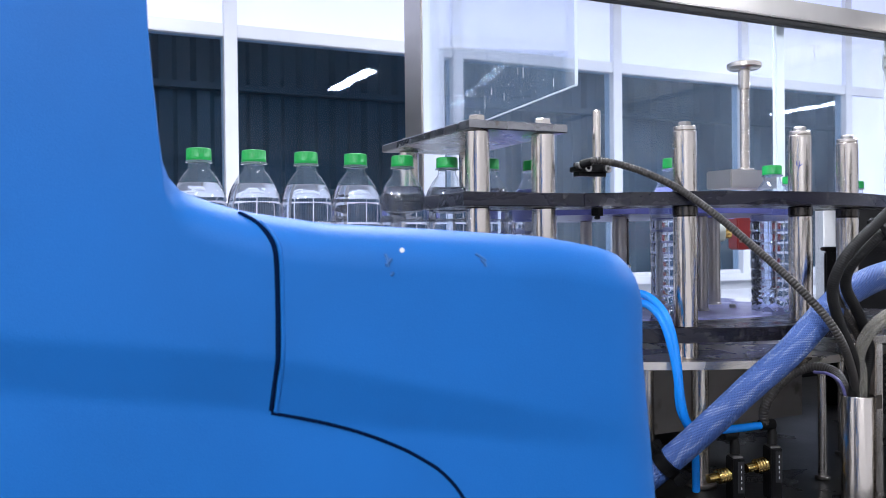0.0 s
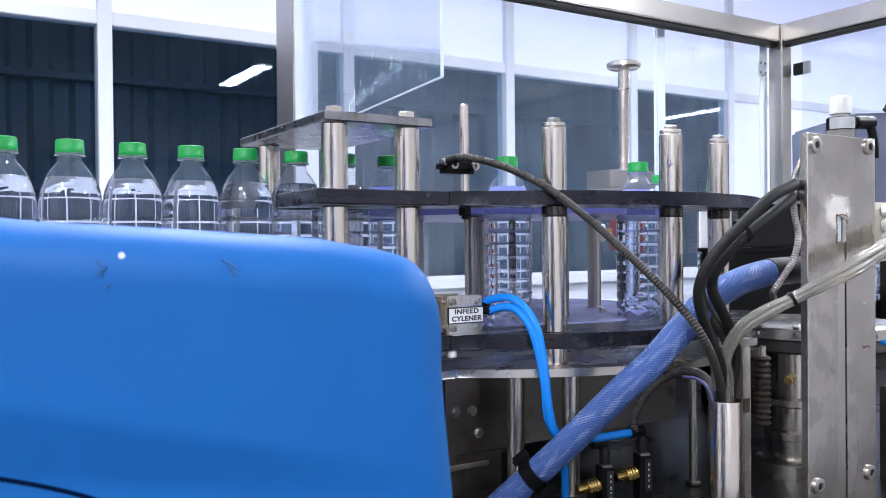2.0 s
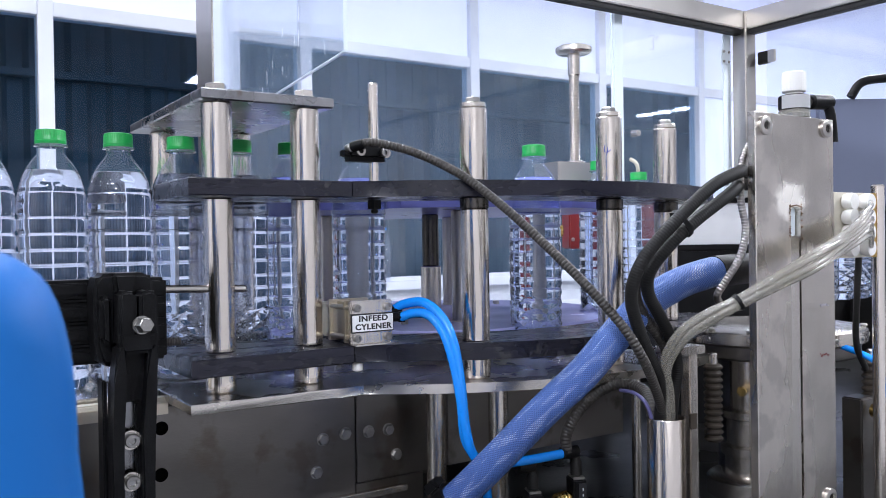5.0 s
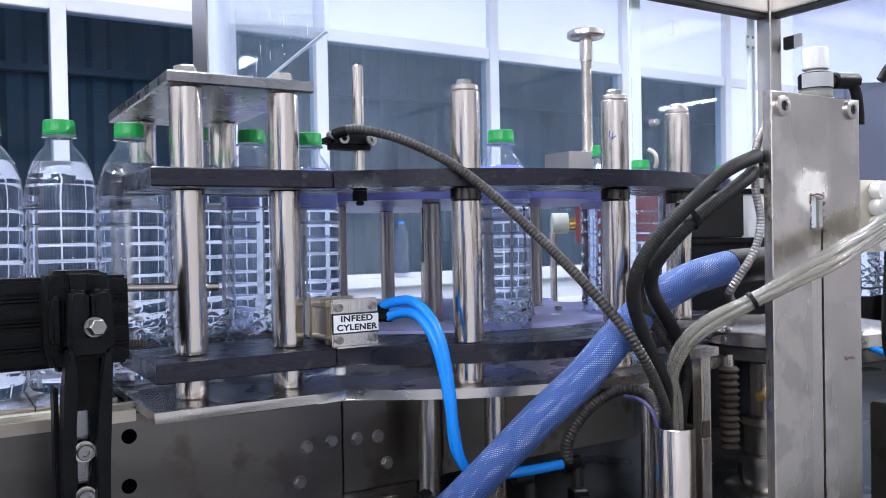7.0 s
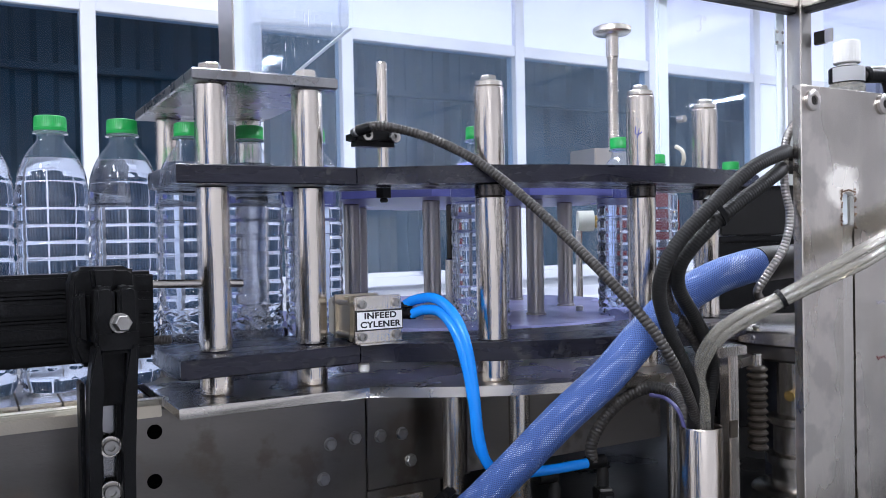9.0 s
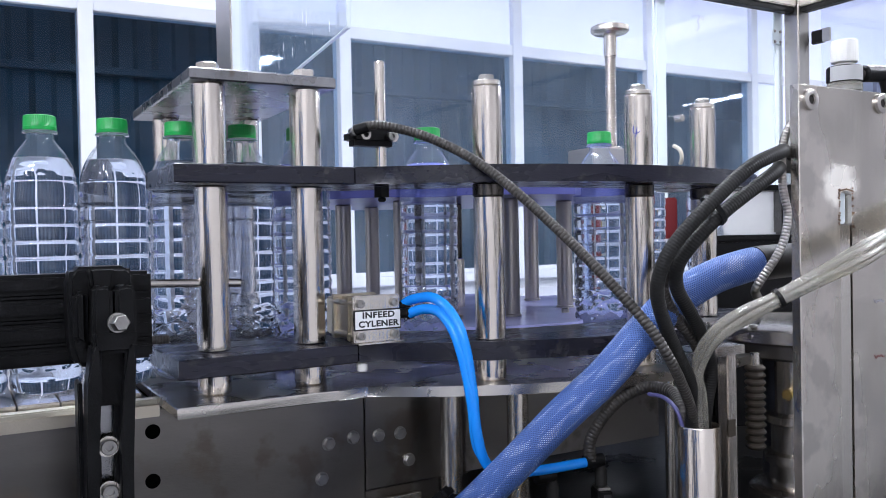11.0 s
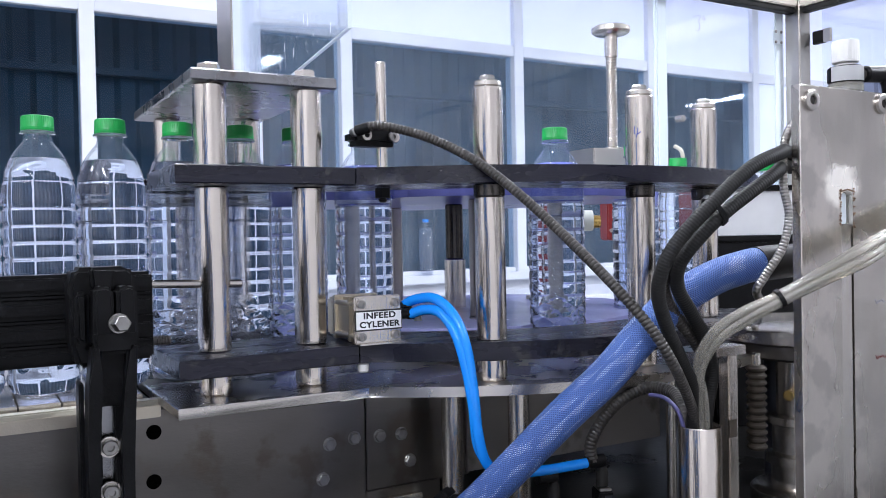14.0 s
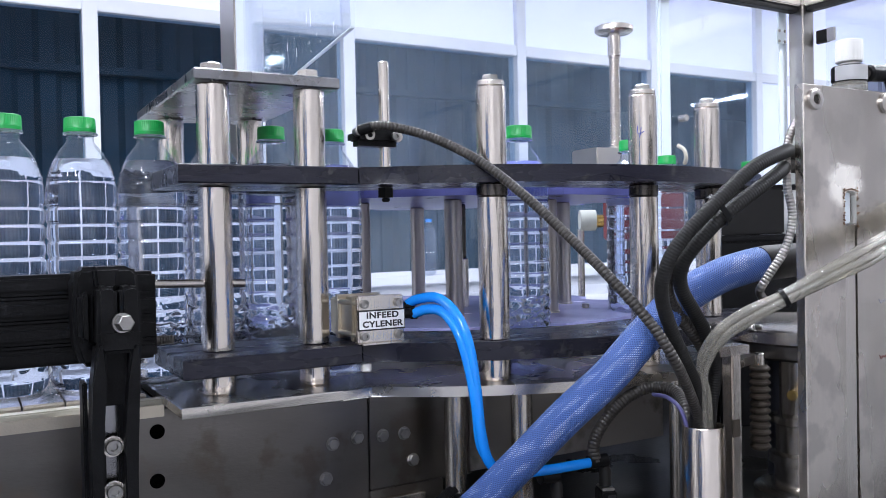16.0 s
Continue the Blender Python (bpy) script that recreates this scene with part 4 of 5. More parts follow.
# ---- the column plate at the outfeed side ----
def column_plate():
    c = thing("column_plate", "tall scuffed stainless column plate with a slot", "column", pose(0.742, 0.505, 0))
    x0, x1 = -0.070, 0.069
    slot_x0, slot_x1, slot_top = -0.012, 0.007, 1.184
    notch = [(slot_x1, 0.80), (slot_x1, slot_top - 0.004), (slot_x1 - 0.003, slot_top - 0.0008), (-0.002, slot_top), (slot_x0 + 0.003, slot_top - 0.0008), (slot_x0, slot_top - 0.004), (slot_x0, 0.80)]
    upright = Matrix.Rotation(radians(90), 4, "X")
    bm = prism([(x0, 0.80), (x0, 1.281), (x1, 1.281), (x1, 0.80)] + notch, -0.010, 0.0, 0.0008)
    bm.transform(upright)
    part("front_plate", bm, GROUNDPLATE, c, "scuffed plate with a bright ground patch over the slot", smooth=30)
    part("slide_bar", box(slot_x0 + 0.0002, slot_x1 - 0.0016, 0.0010, 0.026, 0.80, 1.150, 0.0006), STEEL, c, "bright bar behind the slot")
    rng = random.Random(5)
    for k in range(34):
        side, z = rng.choice((slot_x0 - 0.0012, slot_x1 + 0.0012)), rng.uniform(1.148, 1.186)
        part("weld_bead", lathe([(0, 0), (0.0009, 0), (0.0007, 0.0007), (0, 0.0010)], 8, "y", (side + rng.uniform(-0.0012, 0.0012), -0.0008, z)), WELD, c)
    for k in range(9):
        x = slot_x0 + 0.001 + 0.0022 * k
        part("weld_bead", lathe([(0, 0), (0.0009, 0), (0.0007, 0.0007), (0, 0.0010)], 8, "y", (x, -0.0008, slot_top + 0.0010 - abs(k - 4) * 0.0004)), WELD, c)
    # pale block painted as the bright background seen through the open slot top
    part("slot_glimpse", box(slot_x0 + 0.001, slot_x1 - 0.001, 0.006, 0.012, 1.152, 1.182, 0.001), ACRYLIC_EDGE, c, "pale block standing in for the bright view through the slot")
    part("side_web", box(x1 - 0.012, x1 - 0.004, 0.010, 0.060, 0.80, 1.275, 0.001), SCUFFED, c)
    for x, z in ((-0.055, 1.267), (0.054, 1.270), (-0.052, 0.861), (0.054, 0.861)):
        hex_bolt(0.0098, 0.0036, (x, 0, z), (0, -1, 0), "socket_screw", c, True, FRAME)
        part("screw_socket", lathe([(0, 0), (0.0044, 0), (0.0044, 0.0004), (0, 0.0004)], 6, "y", (x, -0.0022, z)), DARKSTEEL, c, smooth=0)
    for z in (1.075, 1.020):
        pts = [(0.040 + 0.0028 * n, -0.0002, z + (0.0022, -0.002, 0.0012, -0.0008, 0.0016, -0.0016, 0.0)[n]) for n in range(7)]
        part("scribble", sweep(pts, 0.0003, 6, 0.001), MARKER if z > 1.05 else RED, c, "faint handwritten scribble")
    k = thing("clamp_knob", "white ribbed knob on a labelled round valve with a black lever", "knob", pose(0.766, 0.523, 1.2845))
    part("base", rod(0.0165, -0.0035, 0.0065), CLEARTUBE, k, "milky clear base")
    part("collar", rod(0.0168, 0.0065, 0.0225), BLACK, k)
    turn = Matrix.Rotation(radians(228), 4, "Z")
    wrap = bmesh.new()
    arcs = [(0.0171 * math.cos(radians(a)), 0.0171 * math.sin(radians(a))) for a in range(-62, 63, 6)]
    lo, hi = [wrap.verts.new((x, y, 0.0072)) for x, y in arcs], [wrap.verts.new((x, y, 0.0215)) for x, y in arcs]
    for a in range(len(arcs) - 1):
        wrap.faces.new((lo[a], lo[a + 1], hi[a + 1], hi[a]))
    bmesh.ops.solidify(wrap, geom=list(wrap.faces), thickness=0.0003)
    wrap.transform(turn)
    part("label", wrap, LABEL, k, "white wrapped label")
    part("neck", rod(0.0095, 0.0225, 0.0265), WHITEPL, k)
    bm = bmesh.new()
    rings, seg = [], 48
    for r, h, rib in ((0.0118, 0.0262, 0), (0.0127, 0.0272, 1), (0.0127, 0.0455, 1), (0.0121, 0.0475, 0), (0.0105, 0.0482, 0)):
        rings.append([bm.verts.new(((r - 0.0004 * rib * (n % 2)) * math.cos(2 * math.pi * n / seg), (r - 0.0004 * rib * (n % 2)) * math.sin(2 * math.pi * n / seg), h)) for n in range(seg)])
    for a, c2 in zip(rings, rings[1:]):
        for n in range(seg):
            bm.faces.new((a[n], a[(n + 1) % seg], c2[(n + 1) % seg], c2[n]))
    bm.faces.new(rings[0][::-1])
    bm.faces.new(rings[-1])
    part("cap", bm, WHITEPL, k, "white ribbed cap", smooth=25)
    part("lever_pin", cyl(0.0045, (0.0165, 0, 0.017), (0.028, -0.002, 0.017), 14), CONDUIT, k)
    part("lever_boss", cyl(0.0084, (0.026, -0.002, 0.0175), (0.060, -0.006, 0.019), 20, 0.002), BLACK, k)
    part("lever", sweep([(0.050, -0.005, 0.019), (0.056, -0.007, 0.010), (0.059, -0.008, -0.008), (0.061, -0.008, -0.032)], 0.0056, 14), BLACK, k)
    t = thing("terminal_block", "cream block with rows of white push-in connectors", "connector block", pose(0.915, 0.545, 1.164))
    part("backplate", box(-0.040, 0.046, 0, 0.012, -0.040, 0.040, 0.001), CREAM, t)
    part("edge_strip", box(0.040, 0.0465, -0.004, 0.0002, -0.040, 0.040, 0.0005), BRASS, t, "brass edge strip")
    for a in range(2):
        for b in range(4):
            part("connector", lathe([(0, 0), (0.0098, 0), (0.0104, 0.006), (0.0085, 0.013), (0, 0.014)], 18, "y", (-0.018 + a * 0.036, -0.0142, -0.028 + b * 0.0188)), WHITEPL, t)
    part("stay", box(-0.12, -0.035, 0.012, 0.020, -0.01, 0.02, 0.001), SHEET, t)
    part("hanging_lead", sweep([(0.02, 0.004, -0.040), (0.022, 0.008, -0.09), (0.04, 0.02, -0.15), (0.08, 0.03, -0.19)], 0.004, 10), RUBBER, t, "black hanging lead")
    tagged(part("stop_rod", rod(0.008, 0.80, 1.215, (0.972, 0.545)), POLISH), "bright upright rod beside the connector block", "rod")


# ---- filling turret behind the column ----
def turret():
    c = (0.985, 0.715)
    t = thing("turret", "small stainless turret with spring bellows and stacked collars", "turret", pose(c[0], c[1], 0))
    part("upper_ring", lathe([(0, 1.004), (0.126, 1.004), (0.130, 1.007), (0.130, 1.022), (0.126, 1.025), (0, 1.025)], 48), STEEL, t, "bright steel upper ring")
    part("lower_ring", lathe([(0, 0.985), (0.118, 0.985), (0.121, 0.988), (0.121, 1.0035), (0, 1.0035)], 48), SHEET, t)
    part("drum", rod(0.07, 0.80, 0.985, seg=40), DARK, t)
    for a in (180, 205, 230, 255, 280, 305):
        x, y = 0.124 * math.cos(radians(a)), 0.124 * math.sin(radians(a))
        part("screw", rod(0.005, 1.025, 1.029, (x, y), 10), BOLT, t)
        part("side_screw", cyl(0.003, (1.04 * x, 1.04 * y, 1.014), (1.062 * x, 1.062 * y, 1.014), 10), BOLT, t)
    prof, z = [(0, 0.884)], 0.884
    while z < 0.984:
        prof += [(0.0090, z), (0.0122, z + 0.003), (0.0122, z + 0.005), (0.0090, z + 0.008)]
        z += 0.0085
    for x, y in ((-0.157, -0.028), (-0.070, -0.120), (0.030, -0.135)):
        b = part("bellows", lathe(prof + [(0, z)], 20, at=(x, y, 0)), TAN, t, "ribbed rubber bellows")
        part("bellows_rod", rod(0.006, 0.90, 1.0, (x, y), 12), STEEL, b)
    part("collar_column", lathe([(0, 0.80), (0.056, 0.80), (0.056, 0.822), (0.052, 0.826), (0.031, 0.828), (0.031, 0.852), (0.037, 0.855), (0.037, 0.866), (0.029, 0.869), (0.029, 0.902), (0.035, 0.905), (0.035, 0.914), (0.024, 0.917), (0.024, 0.985), (0, 0.985)], 32, at=(-0.074, -0.020, 0)), STEEL, t, "stacked steel collars")
    part("collar_bolt", rod(0.0095, 0.826, 0.838, (-0.085, -0.064), 6), BOLT, t)
    part("fixing_screw", cyl(0.0065, (-0.092, -0.032, 0.948), (-0.125, -0.048, 0.948)), BRASS, t)
    p = thing("corner_post", "square steel post beside the cable tube", "post", pose(0.732, 0.645, 0))
    part("tube", box(-0.0075, 0.0075, -0.0075, 0.0075, 0.80, 1.012, 0.0015), POLISH, p)
    part("tape_mark", box(-0.0085, 0.0035, -0.0085, -0.0070, 0.922, 0.941, 0.0004), TAN, p, "scrap of dirty tape")
    part("top_lug", box(-0.03, 0.016, -0.012, 0.012, 1.012, 1.022, 0.001), STEEL, p)
    # bracket with blue leads at the outfeed
    g = thing("gripper_arm", "small steel arm block with brass and blue fittings", "arm", pose(0.985, 0.582, 0))
    part("block", box(-0.014, 0.020, -0.014, 0.014, 0.80, 0.940, 0.002), SHEET, g)
    part("fitting", cyl(0.009, (0, -0.02, 0.925), (0, -0.042, 0.925)), BRASS, g)
    part("lead", sweep([(0.0, -0.03, 0.925), (0.0, -0.05, 0.95), (-0.01, -0.03, 0.99), (-0.02, 0.02, 1.01)], 0.004, 10), BLUETUBE, g)


# ---- enclosure frame with clear panels ----
def enclosure():
    e = thing("enclosure_frame", "brushed stainless enclosure frame of the machine", "frame")
    part("corner_post", box(1.962, 2.008, 1.472, 1.518, 0.80, 1.79, 0.003), FRAME, e)
    post = part("infeed_post", box(0.439, 0.494, 1.505, 1.600, 0.80, 1.79, 0.003), FRAME, e, "enclosure post at the infeed")
    # makes the post's front face paler than its sides
    part("pale_strip", box(0.4415, 0.4915, 1.5022, 1.5050, 0.80, 1.79, 0.0008), PALEFRONT, post, "pale strip over the front of the post")
    part("rear_beam", box(0.4945, 1.9625, 1.476, 1.518, 1.738, 1.79, 0.003), FRAME, e)
    part("rear_lip", box(0.4945, 1.9625, 1.484, 1.510, 1.724, 1.7385, 0.002), RUBBER, e, "dark sealing lip")
    part("side_beam", box(1.964, 2.006, -0.6, 1.472, 1.738, 1.79, 0.003), FRAME, e)
    part("side_lip", box(1.972, 1.998, -0.6, 1.472, 1.724, 1.7385, 0.002), RUBBER, e)
    part("front_post", box(1.962, 2.008, -0.646, -0.60, 0.0, 1.79, 0.003), FRAME, e)
    part("infeed_beam", box(0.42, 0.47, -0.6, 1.505, 1.80, 1.85, 0.003), FRAME, e)

    def sheet(name, label, b, edges=()):
        d = thing(name, label, "panel")
        part("sheet", box(*b), ACRYLIC, d, smooth=0).visible_shadow = False
        for n, x in edges:
            part(n, box(*x), ACRYLIC_EDGE, d)
        return d
    d = sheet("rear_door", "clear acrylic rear door with steel hinges", (1.515, 1.945, 1.528, 1.533, 0.86, 1.73), [("edge_strip", (1.500, 1.5285, 1.524, 1.5275, 0.86, 1.80)), ("hinge_strip", (1.93, 1.9615, 1.523, 1.527, 0.86, 1.73))])
    for z in (1.665, 1.655 - 0.42):
        h = part("hinge", box(1.918, 1.957, 1.519, 1.5228, z - 0.021, z + 0.021, 0.001), ACRYLIC_EDGE, d, "pale hinge leaf")
        for dx in (0.008, 0.030):
            for dz in (-0.014, 0.014):
                hex_bolt(0.0036, 0.003, (1.9185 + dx, 1.519, z + dz), (0, -1, 0), "hinge_screw", h)
    part("knob", cyl(0.009, (1.563, 1.527, 1.425), (1.563, 1.505, 1.425), 16), STEEL, d, "steel door knob")
    part("pull", sweep([(1.548, 1.522, 1.358), (1.556, 1.508, 1.346), (1.562, 1.508, 1.326), (1.570, 1.522, 1.312)], 0.005, 12), CREAM, d, "pale door pull")
    mx, mz = 1.646, 1.673
    part("mark", join(sweep([(mx - 0.022, 1.5275, mz + 0.012), (mx - 0.006, 1.5275, mz + 0.019), (mx + 0.006, 1.5275, mz + 0.016), (mx - 0.002, 1.5275, mz + 0.004), (mx + 0.004, 1.5275, mz - 0.006), (mx - 0.004, 1.5275, mz - 0.020), (mx - 0.018, 1.5275, mz - 0.017)], 0.0008, 6),
                      sweep([(mx + 0.014, 1.5275, mz + 0.020), (mx + 0.021, 1.5275, mz + 0.017), (mx + 0.020, 1.5275, mz + 0.009), (mx + 0.013, 1.5275, mz + 0.011), (mx + 0.014, 1.5275, mz + 0.020)], 0.0007, 6)), MARKER, d, "faint grey drawn squiggle")
    sheet("rear_screen", "clear acrylic fixed screen at the rear", (0.496, 1.498, 1.528, 1.532, 0.86, 1.73), [("edge_strip", (1.4945, 1.4985, 1.5265, 1.5335, 0.86, 1.73)), ("bottom_edge", (0.496, 1.494, 1.5265, 1.5335, 0.857, 0.8598))])
    d = sheet("side_door", "clear acrylic side door with a black hinge", (2.012, 2.016, 0.85, 1.44, 1.33, 1.73), [("edge_strip", (2.010, 2.018, 0.845, 0.8495, 1.33, 1.73))])
    part("hinge", box(2.008, 2.022, 1.432, 1.468, 1.640, 1.675, 0.002), BLACK, d, "black hinge")
    part("hinge_leaf", box(2.004, 2.0118, 1.41, 1.432, 1.640, 1.675, 0.001), FRAME, d)
    d = thing("infeed_screen", "clear acrylic screen hanging above the infeed", "screen", pose(0.368, 0.826, 0, 0, 0, -7.5))
    part("sheet", box(-0.002, 0.002, 0, 0.70, 1.372, 1.80), ACRYLIC, d, smooth=0).visible_shadow = False
    part("front_edge", box(-0.0022, 0.0022, -0.0012, 0, 1.372, 1.80), ACRYLIC_EDGE, d)
    part("bottom_edge", box(-0.0022, 0.0022, 0, 0.70, 1.3705, 1.372), ACRYLIC_EDGE, d)
    rng = random.Random(11)
    for k in range(26):
        y, z, h = rng.uniform(0.03, 0.40), rng.uniform(1.376, 1.46), rng.choice((0.0015, 0.002, 0.003, 0.012, 0.022))
        part("scratch", box(-0.0024, -0.0020, y, y + rng.uniform(0.0006, 0.0014), z, z + h), MULLION, d, smooth=0)


# ---- things behind the machine ----
def background_things():
    for x, y, turn in ((0.594, 0.676, 12), (0.545, 0.690, -25)):
        scrap = bmesh.new()
        rows = [[scrap.verts.new((0.010 * i - 0.015, (-0.005, 0.006)[j] + 0.002 * math.sin(3.1 * i + j), 0.001 + 0.0022 * (0.5 + 0.5 * math.sin(2.3 * i + 1.7 * j)))) for j in range(2)] for i in range(5)]
        for r0, r1 in zip(rows, rows[1:]):
            scrap.faces.new((r0[0], r1[0], r1[1], r0[1]))
        bmesh.ops.solidify(scrap, geom=list(scrap.faces), thickness=0.0004)
        o = tagged(part("paper_scrap", scrap, LABEL), "torn crumpled scrap of white paper on the machine bed", "paper")
        o.matrix_world = pose(x, y, 0.8005, 0, 0, turn)
    b = thing("control_box", "dark grey steel control box with a black handle", "control box", pose(1.53, 0.745, 0, 0, 0, -32))
    part("body", box(-0.22, 0.40, 0, 0.30, 1.20, 1.40, 0.006), BOXBLUE, b)
    part("handle", sweep([(-0.16, -0.002, 1.402), (-0.14, -0.004, 1.428), (-0.09, -0.004, 1.436), (0.05, -0.004, 1.442), (0.12, -0.004, 1.440), (0.13, -0.002, 1.402)], 0.008, 10), BLACK, b)
    part("pedestal", box(0.0, 0.2, 0.08, 0.22, 0.80, 1.20, 0.004), DARK, b)
    w = thing("white_cabinet", "white electrical cabinet behind the machine", "cabinet", pose(3.05, 2.42, 0, 0, 0, -28))
    part("body", box(-0.16, 0.28, 0, 0.25, 0.0, 1.31, 0.006), WHITEPL, w)
    part("door", box(-0.13, 0.25, -0.012, 0, 0.30, 1.28, 0.003), WHITEPL, w)
    side = pose(0, 0, 0, 0, 0, -30)
    r = thing("red_box", "red painted steel junction box behind the star wheel", "junction box", pose(1.153, 1.322, 1.211) @ side)
    part("body", box(0, 0.146, 0, 0.08, -0.080, 0.004, 0.003), RED, r)
    part("lid_screw", cyl(0.004, (0.008, -0.002, -0.06), (0.008, 0.004, -0.06)), BOLT, r)
    part("post", box(0.05, 0.09, 0.02, 0.06, -0.395, -0.080, 0.002), DARK, r)
    g = thing("pipe_union", "cream pipe union on a steel stem", "pipe union", pose(1.094, 1.345, 1.184) @ side)
    part("body", cyl(0.021, (-0.002, 0, -0.012), (0.030, 0, -0.012)), UNION, g)
    part("neck", cyl(0.013, (0.030, 0, -0.014), (0.046, 0, -0.014)), BRASS, g)
    part("stem", rod(0.007, -0.39, -0.03), STEEL, g)
    k = thing("carrier_track", "black enamelled carrier track beside the turret", "track", pose(1.230, 1.000, 0) @ side)
    part("front_wall", box(-0.085, 0.16, 0.0, 0.012, 0.80, 1.128, 0.003), BLACK, k)
    part("rear_wall", box(-0.085, 0.16, 0.088, 0.10, 0.80, 1.128, 0.003), BLACK, k)
    part("front_rail", box(-0.090, 0.165, -0.006, 0.016, 1.128, 1.137, 0.002), BLACK, k)
    part("rear_rail", box(-0.090, 0.165, 0.084, 0.106, 1.128, 1.137, 0.002), BLACK, k)
    part("upper_rail", box(-0.090, 0.165, 0.080, 0.106, 1.219, 1.229, 0.002), BLACK, k)
    part("white_panel", box(-0.088, 0.150, 0.0885, 0.0945, 1.1372, 1.2188, 0.0008), LABEL, k, "bright white panel between the rails")
    part("rail_post", box(0.150, 0.165, 0.085, 0.106, 1.137, 1.219, 0.001), BLACK, k)
    # long pale table under the windows
    t = thing("side_table", "long pale steel table under the windows", "table", pose(2.2, 3.25, 0))
    part("top", box(-2.2, 2.6, -0.25, 0.35, 0.82, 0.86, 0.004), WALLWHITE, t)
    for x in (-2.1, 0.2, 2.5):
        for y in (-0.2, 0.3):
            part("leg", box(x - 0.02, x + 0.02, y - 0.02, y + 0.02, 0, 0.82), FRAME, t)


# ---- foreground housing ----
def housing_depth(x, z):
    """Distance of the housing's face along y."""
    return 0.157 - 0.25 * x


def blue_housing():
    top_line = [(-0.75, 1.42), (-0.30, 1.42), (-0.268, 1.40), (-0.2625, 1.33), (-0.261, 1.265), (-0.259, 1.237), (-0.2555, 1.197), (-0.252, 1.187), (-0.247, 1.181), (-0.235, 1.176), (-0.220, 1.1715), (-0.185, 1.166), (-0.137, 1.163),
                (-0.086, 1.1590), (-0.070, 1.1560), (-0.060, 1.1540), (-0.050, 1.1510), (-0.044, 1.1470), (-0.040, 1.1420), (-0.037, 1.1340), (-0.035, 1.1220)]
    us = [-0.75, -0.6, -0.5, -0.42, -0.36, -0.32, -0.30, -0.285, -0.275, -0.268, -0.2655, -0.264, -0.2625, -0.2615, -0.2605, -0.2595, -0.2585, -0.2575, -0.2565, -0.255, -0.2535, -0.252, -0.2495, -0.247, -0.243, -0.239, -0.235]
    us += [-0.235 + 0.0065 * k for k in range(1, 23)] + [-0.086, -0.081, -0.076, -0.071, -0.066, -0.062, -0.058, -0.0545, -0.051, -0.048, -0.0455, -0.043, -0.041, -0.0392, -0.0378, -0.0367, -0.0359, -0.0353, -0.035]
    xs, zs = [p[0] for p in top_line], [p[1] for p in top_line]
    radius, end_r, end = 0.020, 0.030, -0.035
    drops = [0, 0.0004, 0.0012, 0.0025, 0.0042, 0.006, 0.008, 0.0105, 0.0135, 0.017, 0.020]
    bm = bmesh.new()
    cols = []
    for u in us:
        zt = float(np.interp(u, xs, zs))
        rows = [zt - d for d in drops]
        zc = min(1.130, zt - 0.03)
        rows += [zt - 0.020 + (zc - zt + 0.020) * k / 12 for k in range(1, 13)] + [zc + (0.95 - zc) * k / 60 for k in range(1, 61)] + [0.6, 0.0]
        col = []
        # the end face leans outwards towards the foot
        for n, z in enumerate(rows):
            s = min(zt - z, radius)
            back = radius - math.sqrt(max(radius ** 2 - (radius - s) ** 2, 0))
            q = min(end - u, end_r)
            back = max(back, 0) + end_r - math.sqrt(max(end_r ** 2 - (end_r - q) ** 2, 0))
            # crease band: the lower face lies 6 mm further back
            hi = 1.1085 - 0.115 * (u + 0.212) if u < -0.2115 else 1.1075 - 0.245 * (u + 0.210)
            wide = 0.0235 if u < -0.2115 else max(0.026 - 0.10 * max(u + 0.205, 0), 0.008)
            k = min(max((hi - z) / wide, 0), 1)
            fade = min(max((-0.05 - u) / 0.10, 0), 1)
            back += 0.0065 * k * fade
            x = u + max(0, 1.10 - z) * 0.10 * min(max((u + 0.11) / 0.07, 0), 1) * (1 if z > 0.9 else 0.5)
            col.append(bm.verts.new((x, housing_depth(u, z) + back, z)))
        cols.append(col)
    for a, b in zip(cols, cols[1:]):
        for k in range(len(a) - 1):
            bm.faces.new((a[k], a[k + 1], b[k + 1], b[k]))
    # top and end run straight back
    rim = [c[0] for c in cols] + cols[-1][1:]
    behind = [bm.verts.new((v.co.x - 0.004, v.co.y + 0.025, v.co.z + (0.001 if n < len(cols) else 0))) for n, v in enumerate(rim)]
    for k in range(len(rim) - 1):
        bm.faces.new((rim[k], rim[k + 1], behind[k + 1], behind[k]))
    h = thing("blue_housing", "blue moulded plastic machine housing with a seam", "housing")
    part("shell", bm, BLUE, h, smooth=50)
    # dark boxes added behind the shell so the posts mirror less blue
    part("reflection_block", join(box(-0.70, -0.30, 0.42, 0.46, 0.0, 1.40, 0.004), box(-0.30, -0.046, 0.262, 0.40, 0.0, 1.146, 0.004)), DARK, h, "added dark boxes that keep blue out of the post reflections")

    def on_face(u, z, lift=0.0):
        zt = float(np.interp(u, xs, zs))
        s = min(zt - z, radius)
        back = radius - math.sqrt(max(radius ** 2 - (radius - s) ** 2, 0))
        hi = 1.1085 - 0.115 * (u + 0.212) if u < -0.2115 else 1.1075 - 0.245 * (u + 0.210)
        wide = 0.0235 if u < -0.2115 else max(0.026 - 0.10 * max(u + 0.205, 0), 0.008)
        back += 0.0065 * min(max((hi - z) / wide, 0), 1) * min(max((-0.05 - u) / 0.10, 0), 1)
        return (u, housing_depth(u, z) + back - lift, z)
